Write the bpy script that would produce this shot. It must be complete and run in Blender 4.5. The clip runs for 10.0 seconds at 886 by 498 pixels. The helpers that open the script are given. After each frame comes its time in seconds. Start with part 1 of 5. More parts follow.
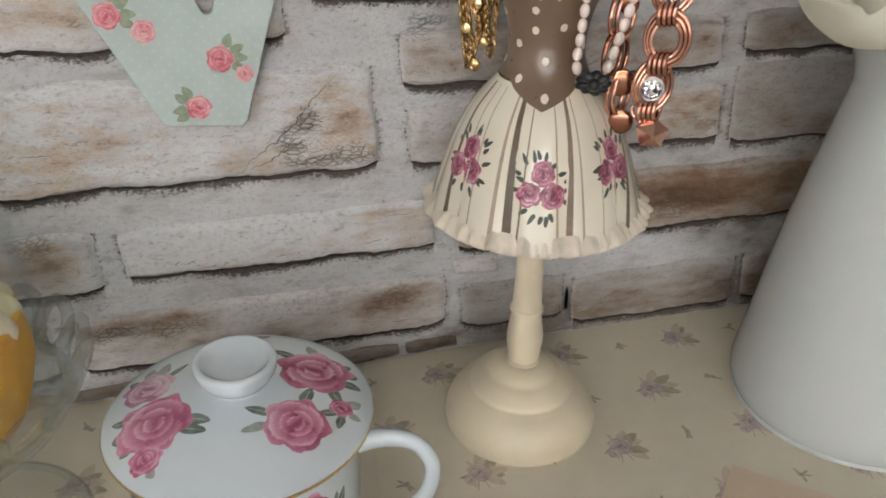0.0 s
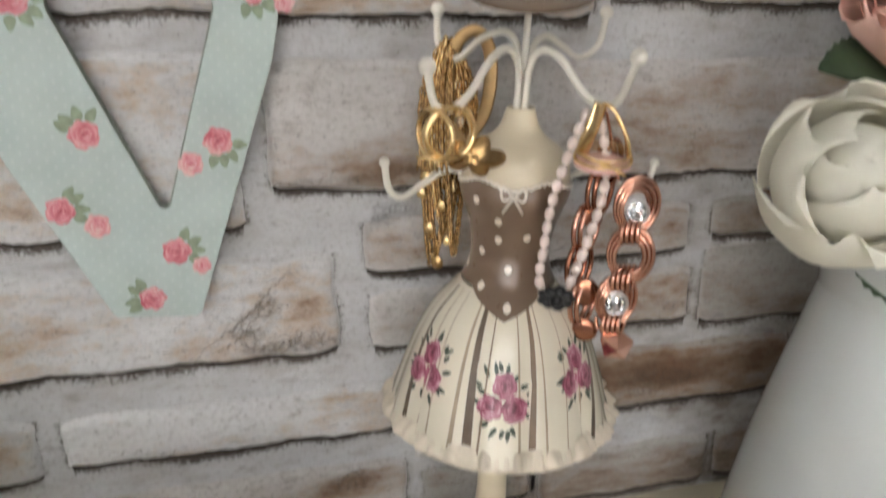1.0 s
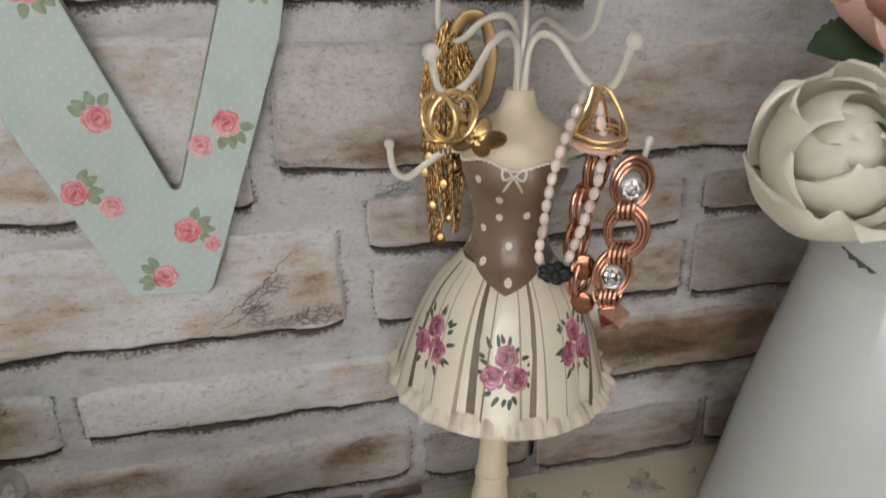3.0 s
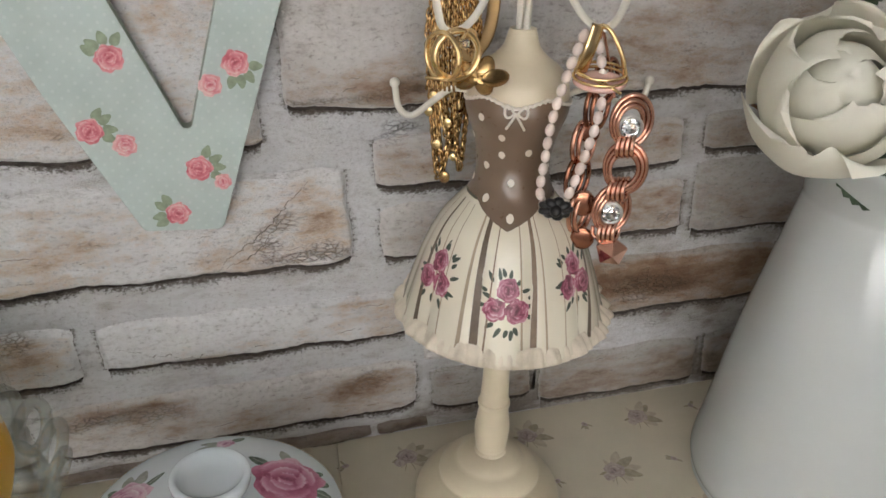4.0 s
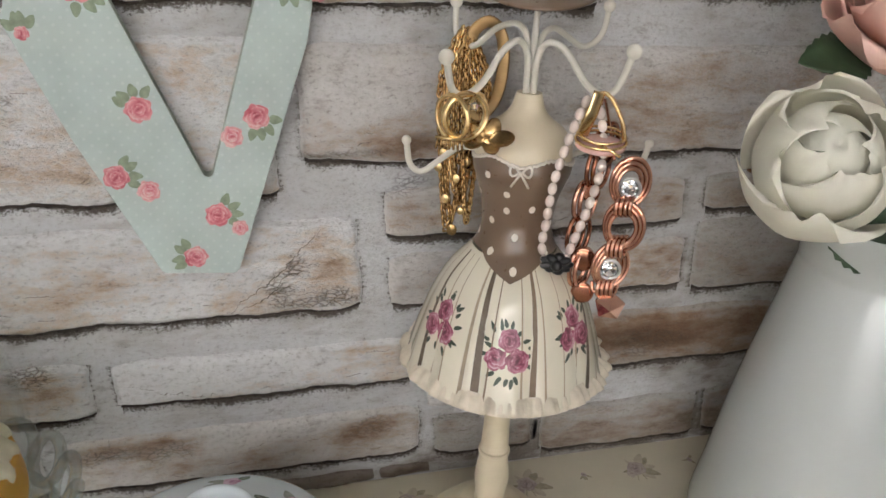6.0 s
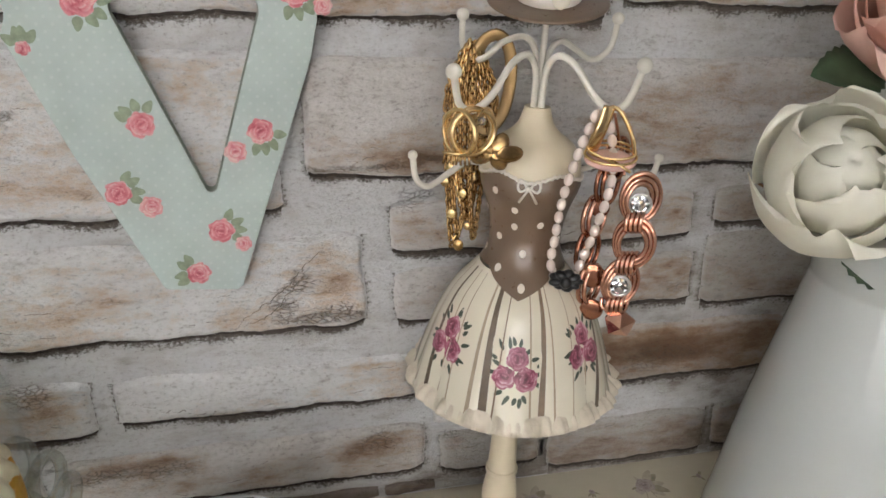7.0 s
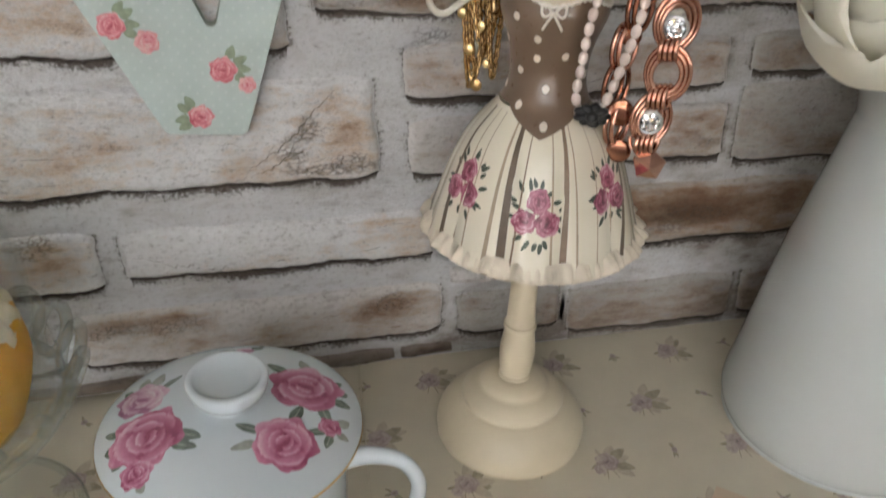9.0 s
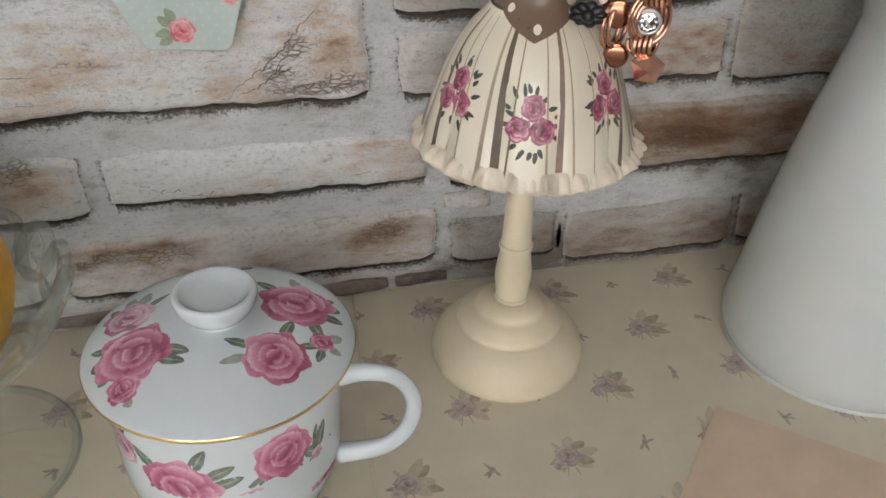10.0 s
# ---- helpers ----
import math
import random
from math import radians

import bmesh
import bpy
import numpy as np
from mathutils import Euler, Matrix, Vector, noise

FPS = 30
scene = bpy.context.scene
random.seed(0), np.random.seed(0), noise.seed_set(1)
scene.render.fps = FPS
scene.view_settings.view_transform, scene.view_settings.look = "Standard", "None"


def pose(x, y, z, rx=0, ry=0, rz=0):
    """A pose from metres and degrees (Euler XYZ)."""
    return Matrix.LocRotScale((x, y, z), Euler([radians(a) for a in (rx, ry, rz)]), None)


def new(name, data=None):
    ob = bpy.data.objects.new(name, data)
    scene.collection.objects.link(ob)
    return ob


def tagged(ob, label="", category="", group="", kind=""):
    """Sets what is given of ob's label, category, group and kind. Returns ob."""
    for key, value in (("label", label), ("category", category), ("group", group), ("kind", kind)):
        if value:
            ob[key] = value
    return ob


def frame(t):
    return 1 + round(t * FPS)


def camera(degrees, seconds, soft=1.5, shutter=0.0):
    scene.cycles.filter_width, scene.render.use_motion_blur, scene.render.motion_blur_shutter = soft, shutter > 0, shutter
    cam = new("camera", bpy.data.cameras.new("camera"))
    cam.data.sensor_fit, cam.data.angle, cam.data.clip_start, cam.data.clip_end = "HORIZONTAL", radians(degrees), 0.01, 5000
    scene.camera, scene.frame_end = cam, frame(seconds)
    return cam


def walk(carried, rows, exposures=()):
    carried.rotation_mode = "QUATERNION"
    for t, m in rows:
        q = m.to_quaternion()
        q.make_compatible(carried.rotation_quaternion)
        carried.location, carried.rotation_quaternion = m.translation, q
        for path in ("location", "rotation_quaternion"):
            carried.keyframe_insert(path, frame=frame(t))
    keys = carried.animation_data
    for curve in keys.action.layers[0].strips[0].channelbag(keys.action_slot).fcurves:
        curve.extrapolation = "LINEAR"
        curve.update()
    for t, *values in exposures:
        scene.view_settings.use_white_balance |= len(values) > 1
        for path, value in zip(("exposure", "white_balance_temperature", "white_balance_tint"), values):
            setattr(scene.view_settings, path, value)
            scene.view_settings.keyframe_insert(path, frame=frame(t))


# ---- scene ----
# ---- camera ----
cam = camera(55.77, 10.0, soft=1.6, shutter=0.35)
# seconds, eye in metres, yaw, pitch and roll in degrees
PATH = [
    (0, -0.04231, -0.37034, 0.27809, -15.895, -28.885, 0.987),
    (0.5, -0.03291, -0.36432, 0.28412, -17.344, -27.195, 2.313),
    (1, -0.02950, -0.34567, 0.31102, -17.407, -22.014, 2.617),
    (1.5, -0.02924, -0.33545, 0.34920, -17.442, -17.631, 2.774),
    (1.7, -0.03071, -0.33553, 0.35002, -17.613, -16.575, 2.833),
    (2, -0.02973, -0.33749, 0.34696, -17.521, -18.217, 2.729),
    (2.5, -0.03224, -0.34699, 0.32970, -17.728, -20.791, 2.546),
    (3, -0.03640, -0.35440, 0.31856, -17.997, -24.099, 2.315),
    (3.2, -0.03702, -0.35750, 0.31614, -17.859, -25.494, 1.952),
    (4.3, -0.03911, -0.36862, 0.32002, -17.431, -27.742, 2.437),
    (4.5, -0.03856, -0.37062, 0.32014, -17.202, -27.069, 2.683),
    (5, -0.04018, -0.37591, 0.32286, -17.087, -25.888, 3.195),
    (5.5, -0.04090, -0.37976, 0.32606, -16.890, -25.142, 3.524),
    (7, -0.04086, -0.37179, 0.32818, -16.453, -24.016, 3.258),
    (7.5, -0.04084, -0.36738, 0.32834, -16.498, -23.992, 3.240),
    (8, -0.03804, -0.36259, 0.32771, -16.019, -24.219, 3.144),
    (8.5, -0.03505, -0.36050, 0.31783, -15.493, -26.712, 2.844),
    (9, -0.03535, -0.36435, 0.29762, -15.272, -30.947, 2.837),
    (9.5, -0.03609, -0.36776, 0.27921, -14.868, -33.155, 2.406),
    (10, -0.03374, -0.36674, 0.27634, -15.694, -33.551, 2.221),
]


def aimed(x, y, z, yaw, pitch, roll):
    return pose(x, y, z, 0, 0, yaw) @ pose(0, 0, 0, 90 + pitch) @ pose(0, 0, 0, 0, 0, roll)


walk(cam, [(t, aimed(*row)) for t, *row in PATH],
     ((0.0, 0.0), (1.0, 0.0), (2.0, -0.05), (2.5, -0.13), (3.0, -0.14), (5.0, -0.05), (7.5, -0.06), (8.5, -0.09), (9.0, -0.14), (9.5, -0.07), (10.0, 0.0)))

# ---- light ----
world = bpy.data.worlds.new("sky")
scene.world = world
world.use_nodes = True
wn = world.node_tree.nodes
sky = wn.new("ShaderNodeTexSky")
sky.sky_type, sky.sun_disc = "NISHITA", False
sky.sun_elevation, sky.sun_rotation = radians(35), radians(200)
wn["Background"].inputs["Strength"].default_value = 0.12
world.node_tree.links.new(sky.outputs[0], wn["Background"].inputs["Color"])


def window_light(x, y, z, wide, high, power, turn):
    data = bpy.data.lights.new("window_light", "AREA")
    data.shape, data.size, data.size_y, data.energy = "RECTANGLE", wide, high, power
    data.color = (0.95, 0.96, 1.0)
    ob = new("window_light", data)
    ob.matrix_world = pose(x, y, z, 90, 0, turn)
    return ob


window_light(-0.65, -1.93, 0.65, 1.2, 1.1, 340, 180)

# ---- materials ----
CM = 0.01


def shader(name):
    m = bpy.data.materials.new(name)
    m.use_nodes = True
    return m, m.node_tree.nodes, m.node_tree.links, m.node_tree.nodes["Principled BSDF"]


def noise_node(nodes, links, scale, detail=5.0, stretch=(1, 1, 1), rough=0.55):
    co = nodes.new("ShaderNodeTexCoord")
    mp = nodes.new("ShaderNodeMapping")
    mp.inputs["Scale"].default_value = stretch
    n = nodes.new("ShaderNodeTexNoise")
    n.inputs["Scale"].default_value, n.inputs["Detail"].default_value, n.inputs["Roughness"].default_value = scale, detail, rough
    links.new(co.outputs["Object"], mp.inputs["Vector"])
    links.new(mp.outputs[0], n.inputs["Vector"])
    return n


def ramp_node(nodes, links, source, stops):
    r = nodes.new("ShaderNodeValToRGB")
    while len(r.color_ramp.elements) < len(stops):
        r.color_ramp.elements.new(0.5)
    for e, (at, col) in zip(r.color_ramp.elements, stops):
        e.position, e.color = at, (*col, 1)
    links.new(source, r.inputs[0])
    return r


def mix_node(nodes, links, fac, a, b, kind="MIX"):
    m = nodes.new("ShaderNodeMix")
    m.data_type, m.blend_type = "RGBA", kind
    for value, slot in ((fac, 0), (a, 6), (b, 7)):
        if isinstance(value, (int, float)):
            m.inputs[slot].default_value = value
        elif isinstance(value, tuple):
            m.inputs[slot].default_value = (*value, 1)
        else:
            links.new(value, m.inputs[slot])
    return m.outputs[2]


def paint(name, color, rough=0.5, metal=0.0, vary=0.12, scale=90.0, bump=0.0, bump_scale=400.0, coat=0.0, sheen=0.0, through_light=0.0):
    """Plain coloured surface with mottling at two sizes and fine relief."""
    m, nodes, links, b = shader(name)
    n = noise_node(nodes, links, scale)
    dark = tuple(c * (1 - vary) for c in color)
    light = tuple(min(1, c * (1 + vary * 0.6)) for c in color)
    r = ramp_node(nodes, links, n.outputs[0], [(0.3, dark), (0.7, light)])
    links.new(r.outputs[0], b.inputs["Base Color"])
    b.inputs["Roughness"].default_value, b.inputs["Metallic"].default_value = rough, metal
    b.inputs["Coat Weight"].default_value = coat
    b.inputs["Coat Roughness"].default_value = 0.08
    b.inputs["Sheen Weight"].default_value = sheen
    fine = noise_node(nodes, links, bump_scale, 4)
    rr = ramp_node(nodes, links, fine.outputs[0], [(0.3, (max(0, rough - 0.03),) * 3), (0.7, (min(1, rough + 0.03),) * 3)])
    links.new(rr.outputs[0], b.inputs["Roughness"])
    if bump:
        bp = nodes.new("ShaderNodeBump")
        bp.inputs["Strength"].default_value, bp.inputs["Distance"].default_value = bump, 0.0008
        links.new(fine.outputs[0], bp.inputs["Height"])
        links.new(bp.outputs[0], b.inputs["Normal"])
    if through_light:
        b.inputs["Subsurface Weight"].default_value = through_light
        b.inputs["Subsurface Radius"].default_value = (0.004, 0.003, 0.002)
    return m


def brick_material(name, white, tan, bare, bias=0.0, rough=1.0):
    """Whitewashed brick effect: brushed limewash giving way to clay by one mask, printed shade as dark grains by
    another, crackled in patches.
    """
    m, nodes, links, b = shader(name)

    def attribute(key):
        a = nodes.new("ShaderNodeAttribute")
        a.attribute_name = key
        return a.outputs["Fac"]

    def math_node(kind, x, y, z=0.0, clamp=False):
        n = nodes.new("ShaderNodeMath")
        n.operation, n.use_clamp = kind, clamp
        for slot, value in enumerate((x, y, z)):
            if isinstance(value, (int, float)):
                n.inputs[slot].default_value = value
            else:
                links.new(value, n.inputs[slot])
        return n.outputs[0]

    big = noise_node(nodes, links, 22, 6, (0.6, 1, 1.4), 0.62)
    brush = noise_node(nodes, links, 120, 6, (0.55, 1, 1.3), 0.68)
    grain = noise_node(nodes, links, 520, 5, (0.7, 1, 1.1), 0.7)
    info = nodes.new("ShaderNodeObjectInfo")
    wear_and_shading = math_node("MULTIPLY_ADD", math_node("SUBTRACT", big.outputs[0], 0.5), 2.3, attribute("stain_and_shading"))
    wear_and_shading = math_node("MULTIPLY_ADD", math_node("SUBTRACT", brush.outputs[0], 0.5), 1.6, wear_and_shading)
    wear_and_shading = math_node("MULTIPLY_ADD", math_node("SUBTRACT", grain.outputs[0], 0.5), 0.7, wear_and_shading)
    wear_and_shading = math_node("MULTIPLY_ADD", math_node("SUBTRACT", info.outputs["Random"], 0.5), 0.12, wear_and_shading)
    wear_and_shading = math_node("ADD", wear_and_shading, bias)
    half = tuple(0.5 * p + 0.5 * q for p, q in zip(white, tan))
    wash = ramp_node(nodes, links, wear_and_shading, [(0.0, tuple(min(0.9, 1.05 * p) for p in white)), (0.22, white), (0.45, half), (0.68, tan), (1.0, bare)])
    speck = ramp_node(nodes, links, grain.outputs[0], [(0.32, (0.5, 0.47, 0.45)), (0.43, (0.93, 0.925, 0.92)), (0.52, (1, 1, 1)), (0.68, (1.12, 1.12, 1.12))])
    streak = ramp_node(nodes, links, brush.outputs[0], [(0.3, (0.68, 0.655, 0.64)), (0.43, (0.95, 0.945, 0.94)), (0.52, (1, 1, 1)), (0.7, (1.08, 1.08, 1.09))])
    c = mix_node(nodes, links, 0.9, wash.outputs[0], streak.outputs[0], "MULTIPLY")
    c = mix_node(nodes, links, 0.75 * rough, c, speck.outputs[0], "MULTIPLY")
    # crackle
    co = nodes.new("ShaderNodeTexCoord")
    mp = nodes.new("ShaderNodeMapping")
    mp.inputs["Scale"].default_value = (0.55, 1, 1.2)
    wob = nodes.new("ShaderNodeMix")
    wob.data_type = "VECTOR"
    wob.inputs[0].default_value = 0.005
    links.new(co.outputs["Object"], mp.inputs["Vector"])
    links.new(mp.outputs[0], wob.inputs[4])
    links.new(brush.outputs[1], wob.inputs[5])
    vor = nodes.new("ShaderNodeTexVoronoi")
    vor.feature, vor.inputs["Scale"].default_value = "DISTANCE_TO_EDGE", 430
    links.new(wob.outputs[1], vor.inputs["Vector"])
    line = ramp_node(nodes, links, vor.outputs["Distance"], [(0.0, (0.9, 0.9, 0.9)), (0.04, (0.55, 0.55, 0.55)), (0.16, (0, 0, 0))])
    where = noise_node(nodes, links, 46, 5, (0.6, 1, 1.5), 0.6)
    spot = math_node("MULTIPLY_ADD", attribute("crackle"), 0.3, where.outputs[0])
    patch = ramp_node(nodes, links, spot, [(0.6, (0, 0, 0)), (0.72, (0.9, 0.9, 0.9))])
    craze = mix_node(nodes, links, 1.0, line.outputs[0], patch.outputs[0], "MULTIPLY")
    c = mix_node(nodes, links, craze, c, tuple(0.55 * p for p in tan))
    # printed shade round the bricks, coloured in as dark grains
    speckle = noise_node(nodes, links, 640, 5, (0.8, 1, 1), 0.75)
    shade_level = math_node("MULTIPLY_ADD", attribute("shade_grain"), 0.46, speckle.outputs[0])
    shade_level = math_node("MULTIPLY_ADD", math_node("SUBTRACT", brush.outputs[0], 0.5), 0.3, shade_level)
    amount = ramp_node(nodes, links, shade_level, [(0.63, (0, 0, 0)), (0.74, (0.8, 0.8, 0.8)), (0.86, (1, 1, 1))])
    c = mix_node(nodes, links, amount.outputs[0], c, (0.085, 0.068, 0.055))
    links.new(c, b.inputs["Base Color"])
    b.inputs["Roughness"].default_value = 0.75
    b.inputs["Specular IOR Level"].default_value = 0.3
    low = mix_node(nodes, links, 0.4, brush.outputs[0], grain.outputs[0])
    height = mix_node(nodes, links, craze, low, (0, 0, 0))
    bp = nodes.new("ShaderNodeBump")
    bp.inputs["Strength"].default_value, bp.inputs["Distance"].default_value = 1.0, 0.003
    links.new(height, bp.inputs["Height"])
    links.new(bp.outputs[0], b.inputs["Normal"])
    return m


def dotted_paper(name, ground, dot, pitch, size):
    """Printed paper with a lattice of small pale dots."""
    m, nodes, links, b = shader(name)
    co = nodes.new("ShaderNodeTexCoord")
    mp = nodes.new("ShaderNodeMapping")
    mp.inputs["Rotation"].default_value = (0, radians(45), 0)
    mp.inputs["Scale"].default_value = (1 / pitch, 0, 1 / pitch)
    fr = nodes.new("ShaderNodeVectorMath")
    fr.operation = "FRACTION"
    sub = nodes.new("ShaderNodeVectorMath")
    sub.operation = "DISTANCE"
    sub.inputs[1].default_value = (0.5, 0, 0.5)
    links.new(co.outputs["Object"], mp.inputs["Vector"])
    links.new(mp.outputs[0], fr.inputs[0])
    links.new(fr.outputs[0], sub.inputs[0])
    spot = ramp_node(nodes, links, sub.outputs["Value"], [(size, (1, 1, 1)), (size + 0.06, (0, 0, 0))])
    n = noise_node(nodes, links, 60)
    base = ramp_node(nodes, links, n.outputs[0], [(0.3, tuple(c * 0.93 for c in ground)), (0.7, tuple(c * 1.05 for c in ground))])
    soft = nodes.new("ShaderNodeMath")
    soft.operation = "MULTIPLY"
    soft.inputs[1].default_value = 0.3
    links.new(spot.outputs[0], soft.inputs[0])
    links.new(mix_node(nodes, links, soft.outputs[0], base.outputs[0], dot), b.inputs["Base Color"])
    b.inputs["Roughness"].default_value = 0.6
    return m


def glass(name, tint=(1, 1, 1), rough=0.0, ior=1.45):
    m, nodes, links, b = shader(name)
    b.inputs["Base Color"].default_value = (*tint, 1)
    b.inputs["Transmission Weight"].default_value = 1.0
    b.inputs["Roughness"].default_value, b.inputs["IOR"].default_value = rough, ior
    return m


BRICK_WHITE = brick_material("limewashed_brick", (0.7, 0.69, 0.69), (0.52, 0.415, 0.33), (0.28, 0.185, 0.12), 0.04)
BRICK_TAN = brick_material("worn_brick", (0.6, 0.57, 0.55), (0.4, 0.315, 0.25), (0.23, 0.145, 0.095), 0.06)
BRICK_BROWN = brick_material("bare_brick", (0.45, 0.4, 0.355), (0.28, 0.195, 0.135), (0.19, 0.11, 0.065), 0.1)
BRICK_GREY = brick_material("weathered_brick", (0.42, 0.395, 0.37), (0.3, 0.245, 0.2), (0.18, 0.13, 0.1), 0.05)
BRICK_DARK = brick_material("dark_brick", (0.24, 0.2, 0.17), (0.16, 0.12, 0.09), (0.09, 0.06, 0.045), 0.1)
MORTAR = brick_material("mortar", (0.58, 0.575, 0.58), (0.4, 0.375, 0.355), (0.22, 0.19, 0.165), 0.0)
FISSURE = paint("fissure", (0.2, 0.16, 0.13), 0.95, vary=0.5, scale=250)
# dark colour that stands for the printed shade under each brick
JOINT_SHADE = paint("shaded_joint", (0.05, 0.038, 0.03), 0.95, vary=0.6, scale=250, bump=0.6, bump_scale=900)
PLASTER = paint("white_plaster", (0.6, 0.59, 0.57), 0.9, vary=0.06, scale=8, bump=0.15)
FLOORING = paint("oak_floor", (0.3, 0.21, 0.13), 0.5, vary=0.3, scale=12)
LINER = paint("cream_paper", (0.625, 0.565, 0.445), 0.55, vary=0.05, scale=40, bump=0.05, bump_scale=700)
BOARD = paint("white_board", (0.75, 0.73, 0.69), 0.5)
CREAM = paint("cream_paint", (0.66, 0.57, 0.415), 0.42, vary=0.05, scale=60, bump=0.05, bump_scale=500, coat=0.15)
SKIRT = paint("ivory_enamel", (0.76, 0.7, 0.57), 0.15, vary=0.04, scale=50, coat=0.4)
BROWN = paint("brown_enamel", (0.165, 0.108, 0.07), 0.3, vary=0.06, scale=70, coat=0.35)
STRIPE = paint("brown_stripe", (0.13, 0.088, 0.055), 0.35, vary=0.25, scale=150)
UMBER = paint("umber_stripe", (0.21, 0.14, 0.09), 0.35, vary=0.25, scale=150)
FAWN = paint("fawn_stripe", (0.38, 0.29, 0.2), 0.4, vary=0.2, scale=150)
DOT = paint("white_dot", (0.78, 0.72, 0.64), 0.35, vary=0.03)
LACE = paint("resin_frill", (0.68, 0.6, 0.485), 0.6, vary=0.1, scale=200, bump=0.5, bump_scale=500)
WIRE = paint("white_wire", (0.72, 0.685, 0.6), 0.35, vary=0.04, coat=0.3)
GOLD = paint("gold", (0.9, 0.66, 0.34), 0.15, 1.0, vary=0.1, scale=300)
OLDGOLD = paint("old_gold", (0.53, 0.34, 0.15), 0.2, 1.0, vary=0.25, scale=400)
DULLGOLD = paint("dull_gold", (0.4, 0.26, 0.12), 0.45, 0.7, vary=0.15, scale=200)
ROSEGOLD = paint("rose_gold", (0.74, 0.41, 0.3), 0.14, 1.0, vary=0.12, scale=200)
COPPER = paint("copper_disc", (0.45, 0.2, 0.125), 0.2, 1.0, vary=0.15, scale=150)
PEARL = paint("pearl", (0.8, 0.68, 0.62), 0.14, 0.1, vary=0.06, scale=300, coat=0.6)
CRYSTAL = glass("crystal", (1, 1, 1), 0.0, 2.0)
PINKSTONE = paint("pink_stone", (0.72, 0.45, 0.4), 0.2, vary=0.12, scale=200, coat=0.5, through_light=0.2)
BLACK = paint("black_resin", (0.012, 0.012, 0.013), 0.35, vary=0.3)
SAGE = dotted_paper("sage_paper", (0.45, 0.525, 0.5), (0.61, 0.66, 0.63), 0.0042, 0.13)
CARD = paint("cut_edge", (0.33, 0.36, 0.3), 0.7)
RIBBON = paint("blue_satin", (0.16, 0.5, 0.72), 0.35, vary=0.15, scale=120, sheen=0.3)
STRING = paint("nylon_thread", (0.7, 0.7, 0.68), 0.4)
STEEL = paint("steel", (0.6, 0.6, 0.6), 0.3, 1.0)
PORCELAIN = paint("porcelain", (0.59, 0.645, 0.675), 0.12, vary=0.02, scale=30, coat=0.6)
ENAMEL = paint("white_enamel", (0.55, 0.575, 0.565), 0.16, vary=0.025, scale=25, coat=0.5)
def thin_glass(name, tint, rough, rim, haze=0.0):
    """Thin clear glass: light goes straight through, the surface only gleams."""
    m, nodes, links, b = shader(name)
    nodes.remove(b)
    clear, gleam, mix, edge, amount = (nodes.new("ShaderNode" + k) for k in ("BsdfTransparent", "BsdfGlossy", "MixShader", "LayerWeight", "Math"))
    clear.inputs[0].default_value = (*tint, 1)
    gleam.inputs["Roughness"].default_value = rough
    edge.inputs[0].default_value = 0.3
    amount.operation = "MULTIPLY_ADD"
    amount.inputs[1].default_value, amount.inputs[2].default_value = rim, 0.03
    links.new(edge.outputs["Facing"], amount.inputs[0])
    links.new(amount.outputs[0], mix.inputs[0])
    links.new(clear.outputs[0], mix.inputs[1])
    links.new(gleam.outputs[0], mix.inputs[2])
    out = mix.outputs[0]
    if haze:
        milk, blend = nodes.new("ShaderNodeBsdfTranslucent"), nodes.new("ShaderNodeMixShader")
        milk.inputs[0].default_value = (0.8, 0.87, 0.85, 1)
        blend.inputs[0].default_value = haze
        links.new(out, blend.inputs[1])
        links.new(milk.outputs[0], blend.inputs[2])
        out = blend.outputs[0]
    links.new(out, nodes["Material Output"].inputs[0])
    return m


THIN = thin_glass("thin_glass", (0.99, 1.0, 0.995), 0.03, 0.12)
PRESSED = thin_glass("pressed_glass", (0.985, 1.0, 0.99), 0.06, 0.5, 0.1)
ICING = paint("yellow_icing", (0.85, 0.42, 0.035), 0.55, vary=0.1, scale=120, bump=0.3, bump_scale=300, through_light=0.15)
CREAMICE = paint("cream_frosting", (0.86, 0.76, 0.55), 0.65, vary=0.12, scale=300, bump=0.8, bump_scale=400, through_light=0.15)
def petal_paint(name, color, share, **more):
    """Thin cloth petal: paint that lets part of the light through."""
    m = paint(name, color, 0.65, **more)
    nodes, links = m.node_tree.nodes, m.node_tree.links
    b = nodes["Principled BSDF"]
    b.inputs["Specular IOR Level"].default_value = 0.15
    glow, mix = nodes.new("ShaderNodeBsdfTranslucent"), nodes.new("ShaderNodeMixShader")
    links.new(b.inputs["Base Color"].links[0].from_socket, glow.inputs["Color"])
    mix.inputs[0].default_value = share
    links.new(b.outputs[0], mix.inputs[1])
    links.new(glow.outputs[0], mix.inputs[2])
    links.new(mix.outputs[0], nodes["Material Output"].inputs[0])
    return m


PETAL = petal_paint("cream_petal", (1.0, 0.96, 0.85), 0.25, vary=0.05, scale=60, bump=0.15, bump_scale=250)
PINKPETAL = petal_paint("coral_petal", (1.0, 0.64, 0.54), 0.2, vary=0.12, scale=40, bump=0.15, bump_scale=250)
SEPAL = paint("sepal", (0.3, 0.16, 0.08), 0.6, vary=0.4, scale=150)
LEAF = paint("dark_leaf", (0.035, 0.065, 0.03), 0.45, vary=0.35, scale=90, bump=0.3, bump_scale=200)
STEM = paint("stem", (0.05, 0.08, 0.03), 0.6)
PEACH = paint("peach_card", (0.64, 0.495, 0.365), 0.7, vary=0.06, scale=60, bump=0.1)
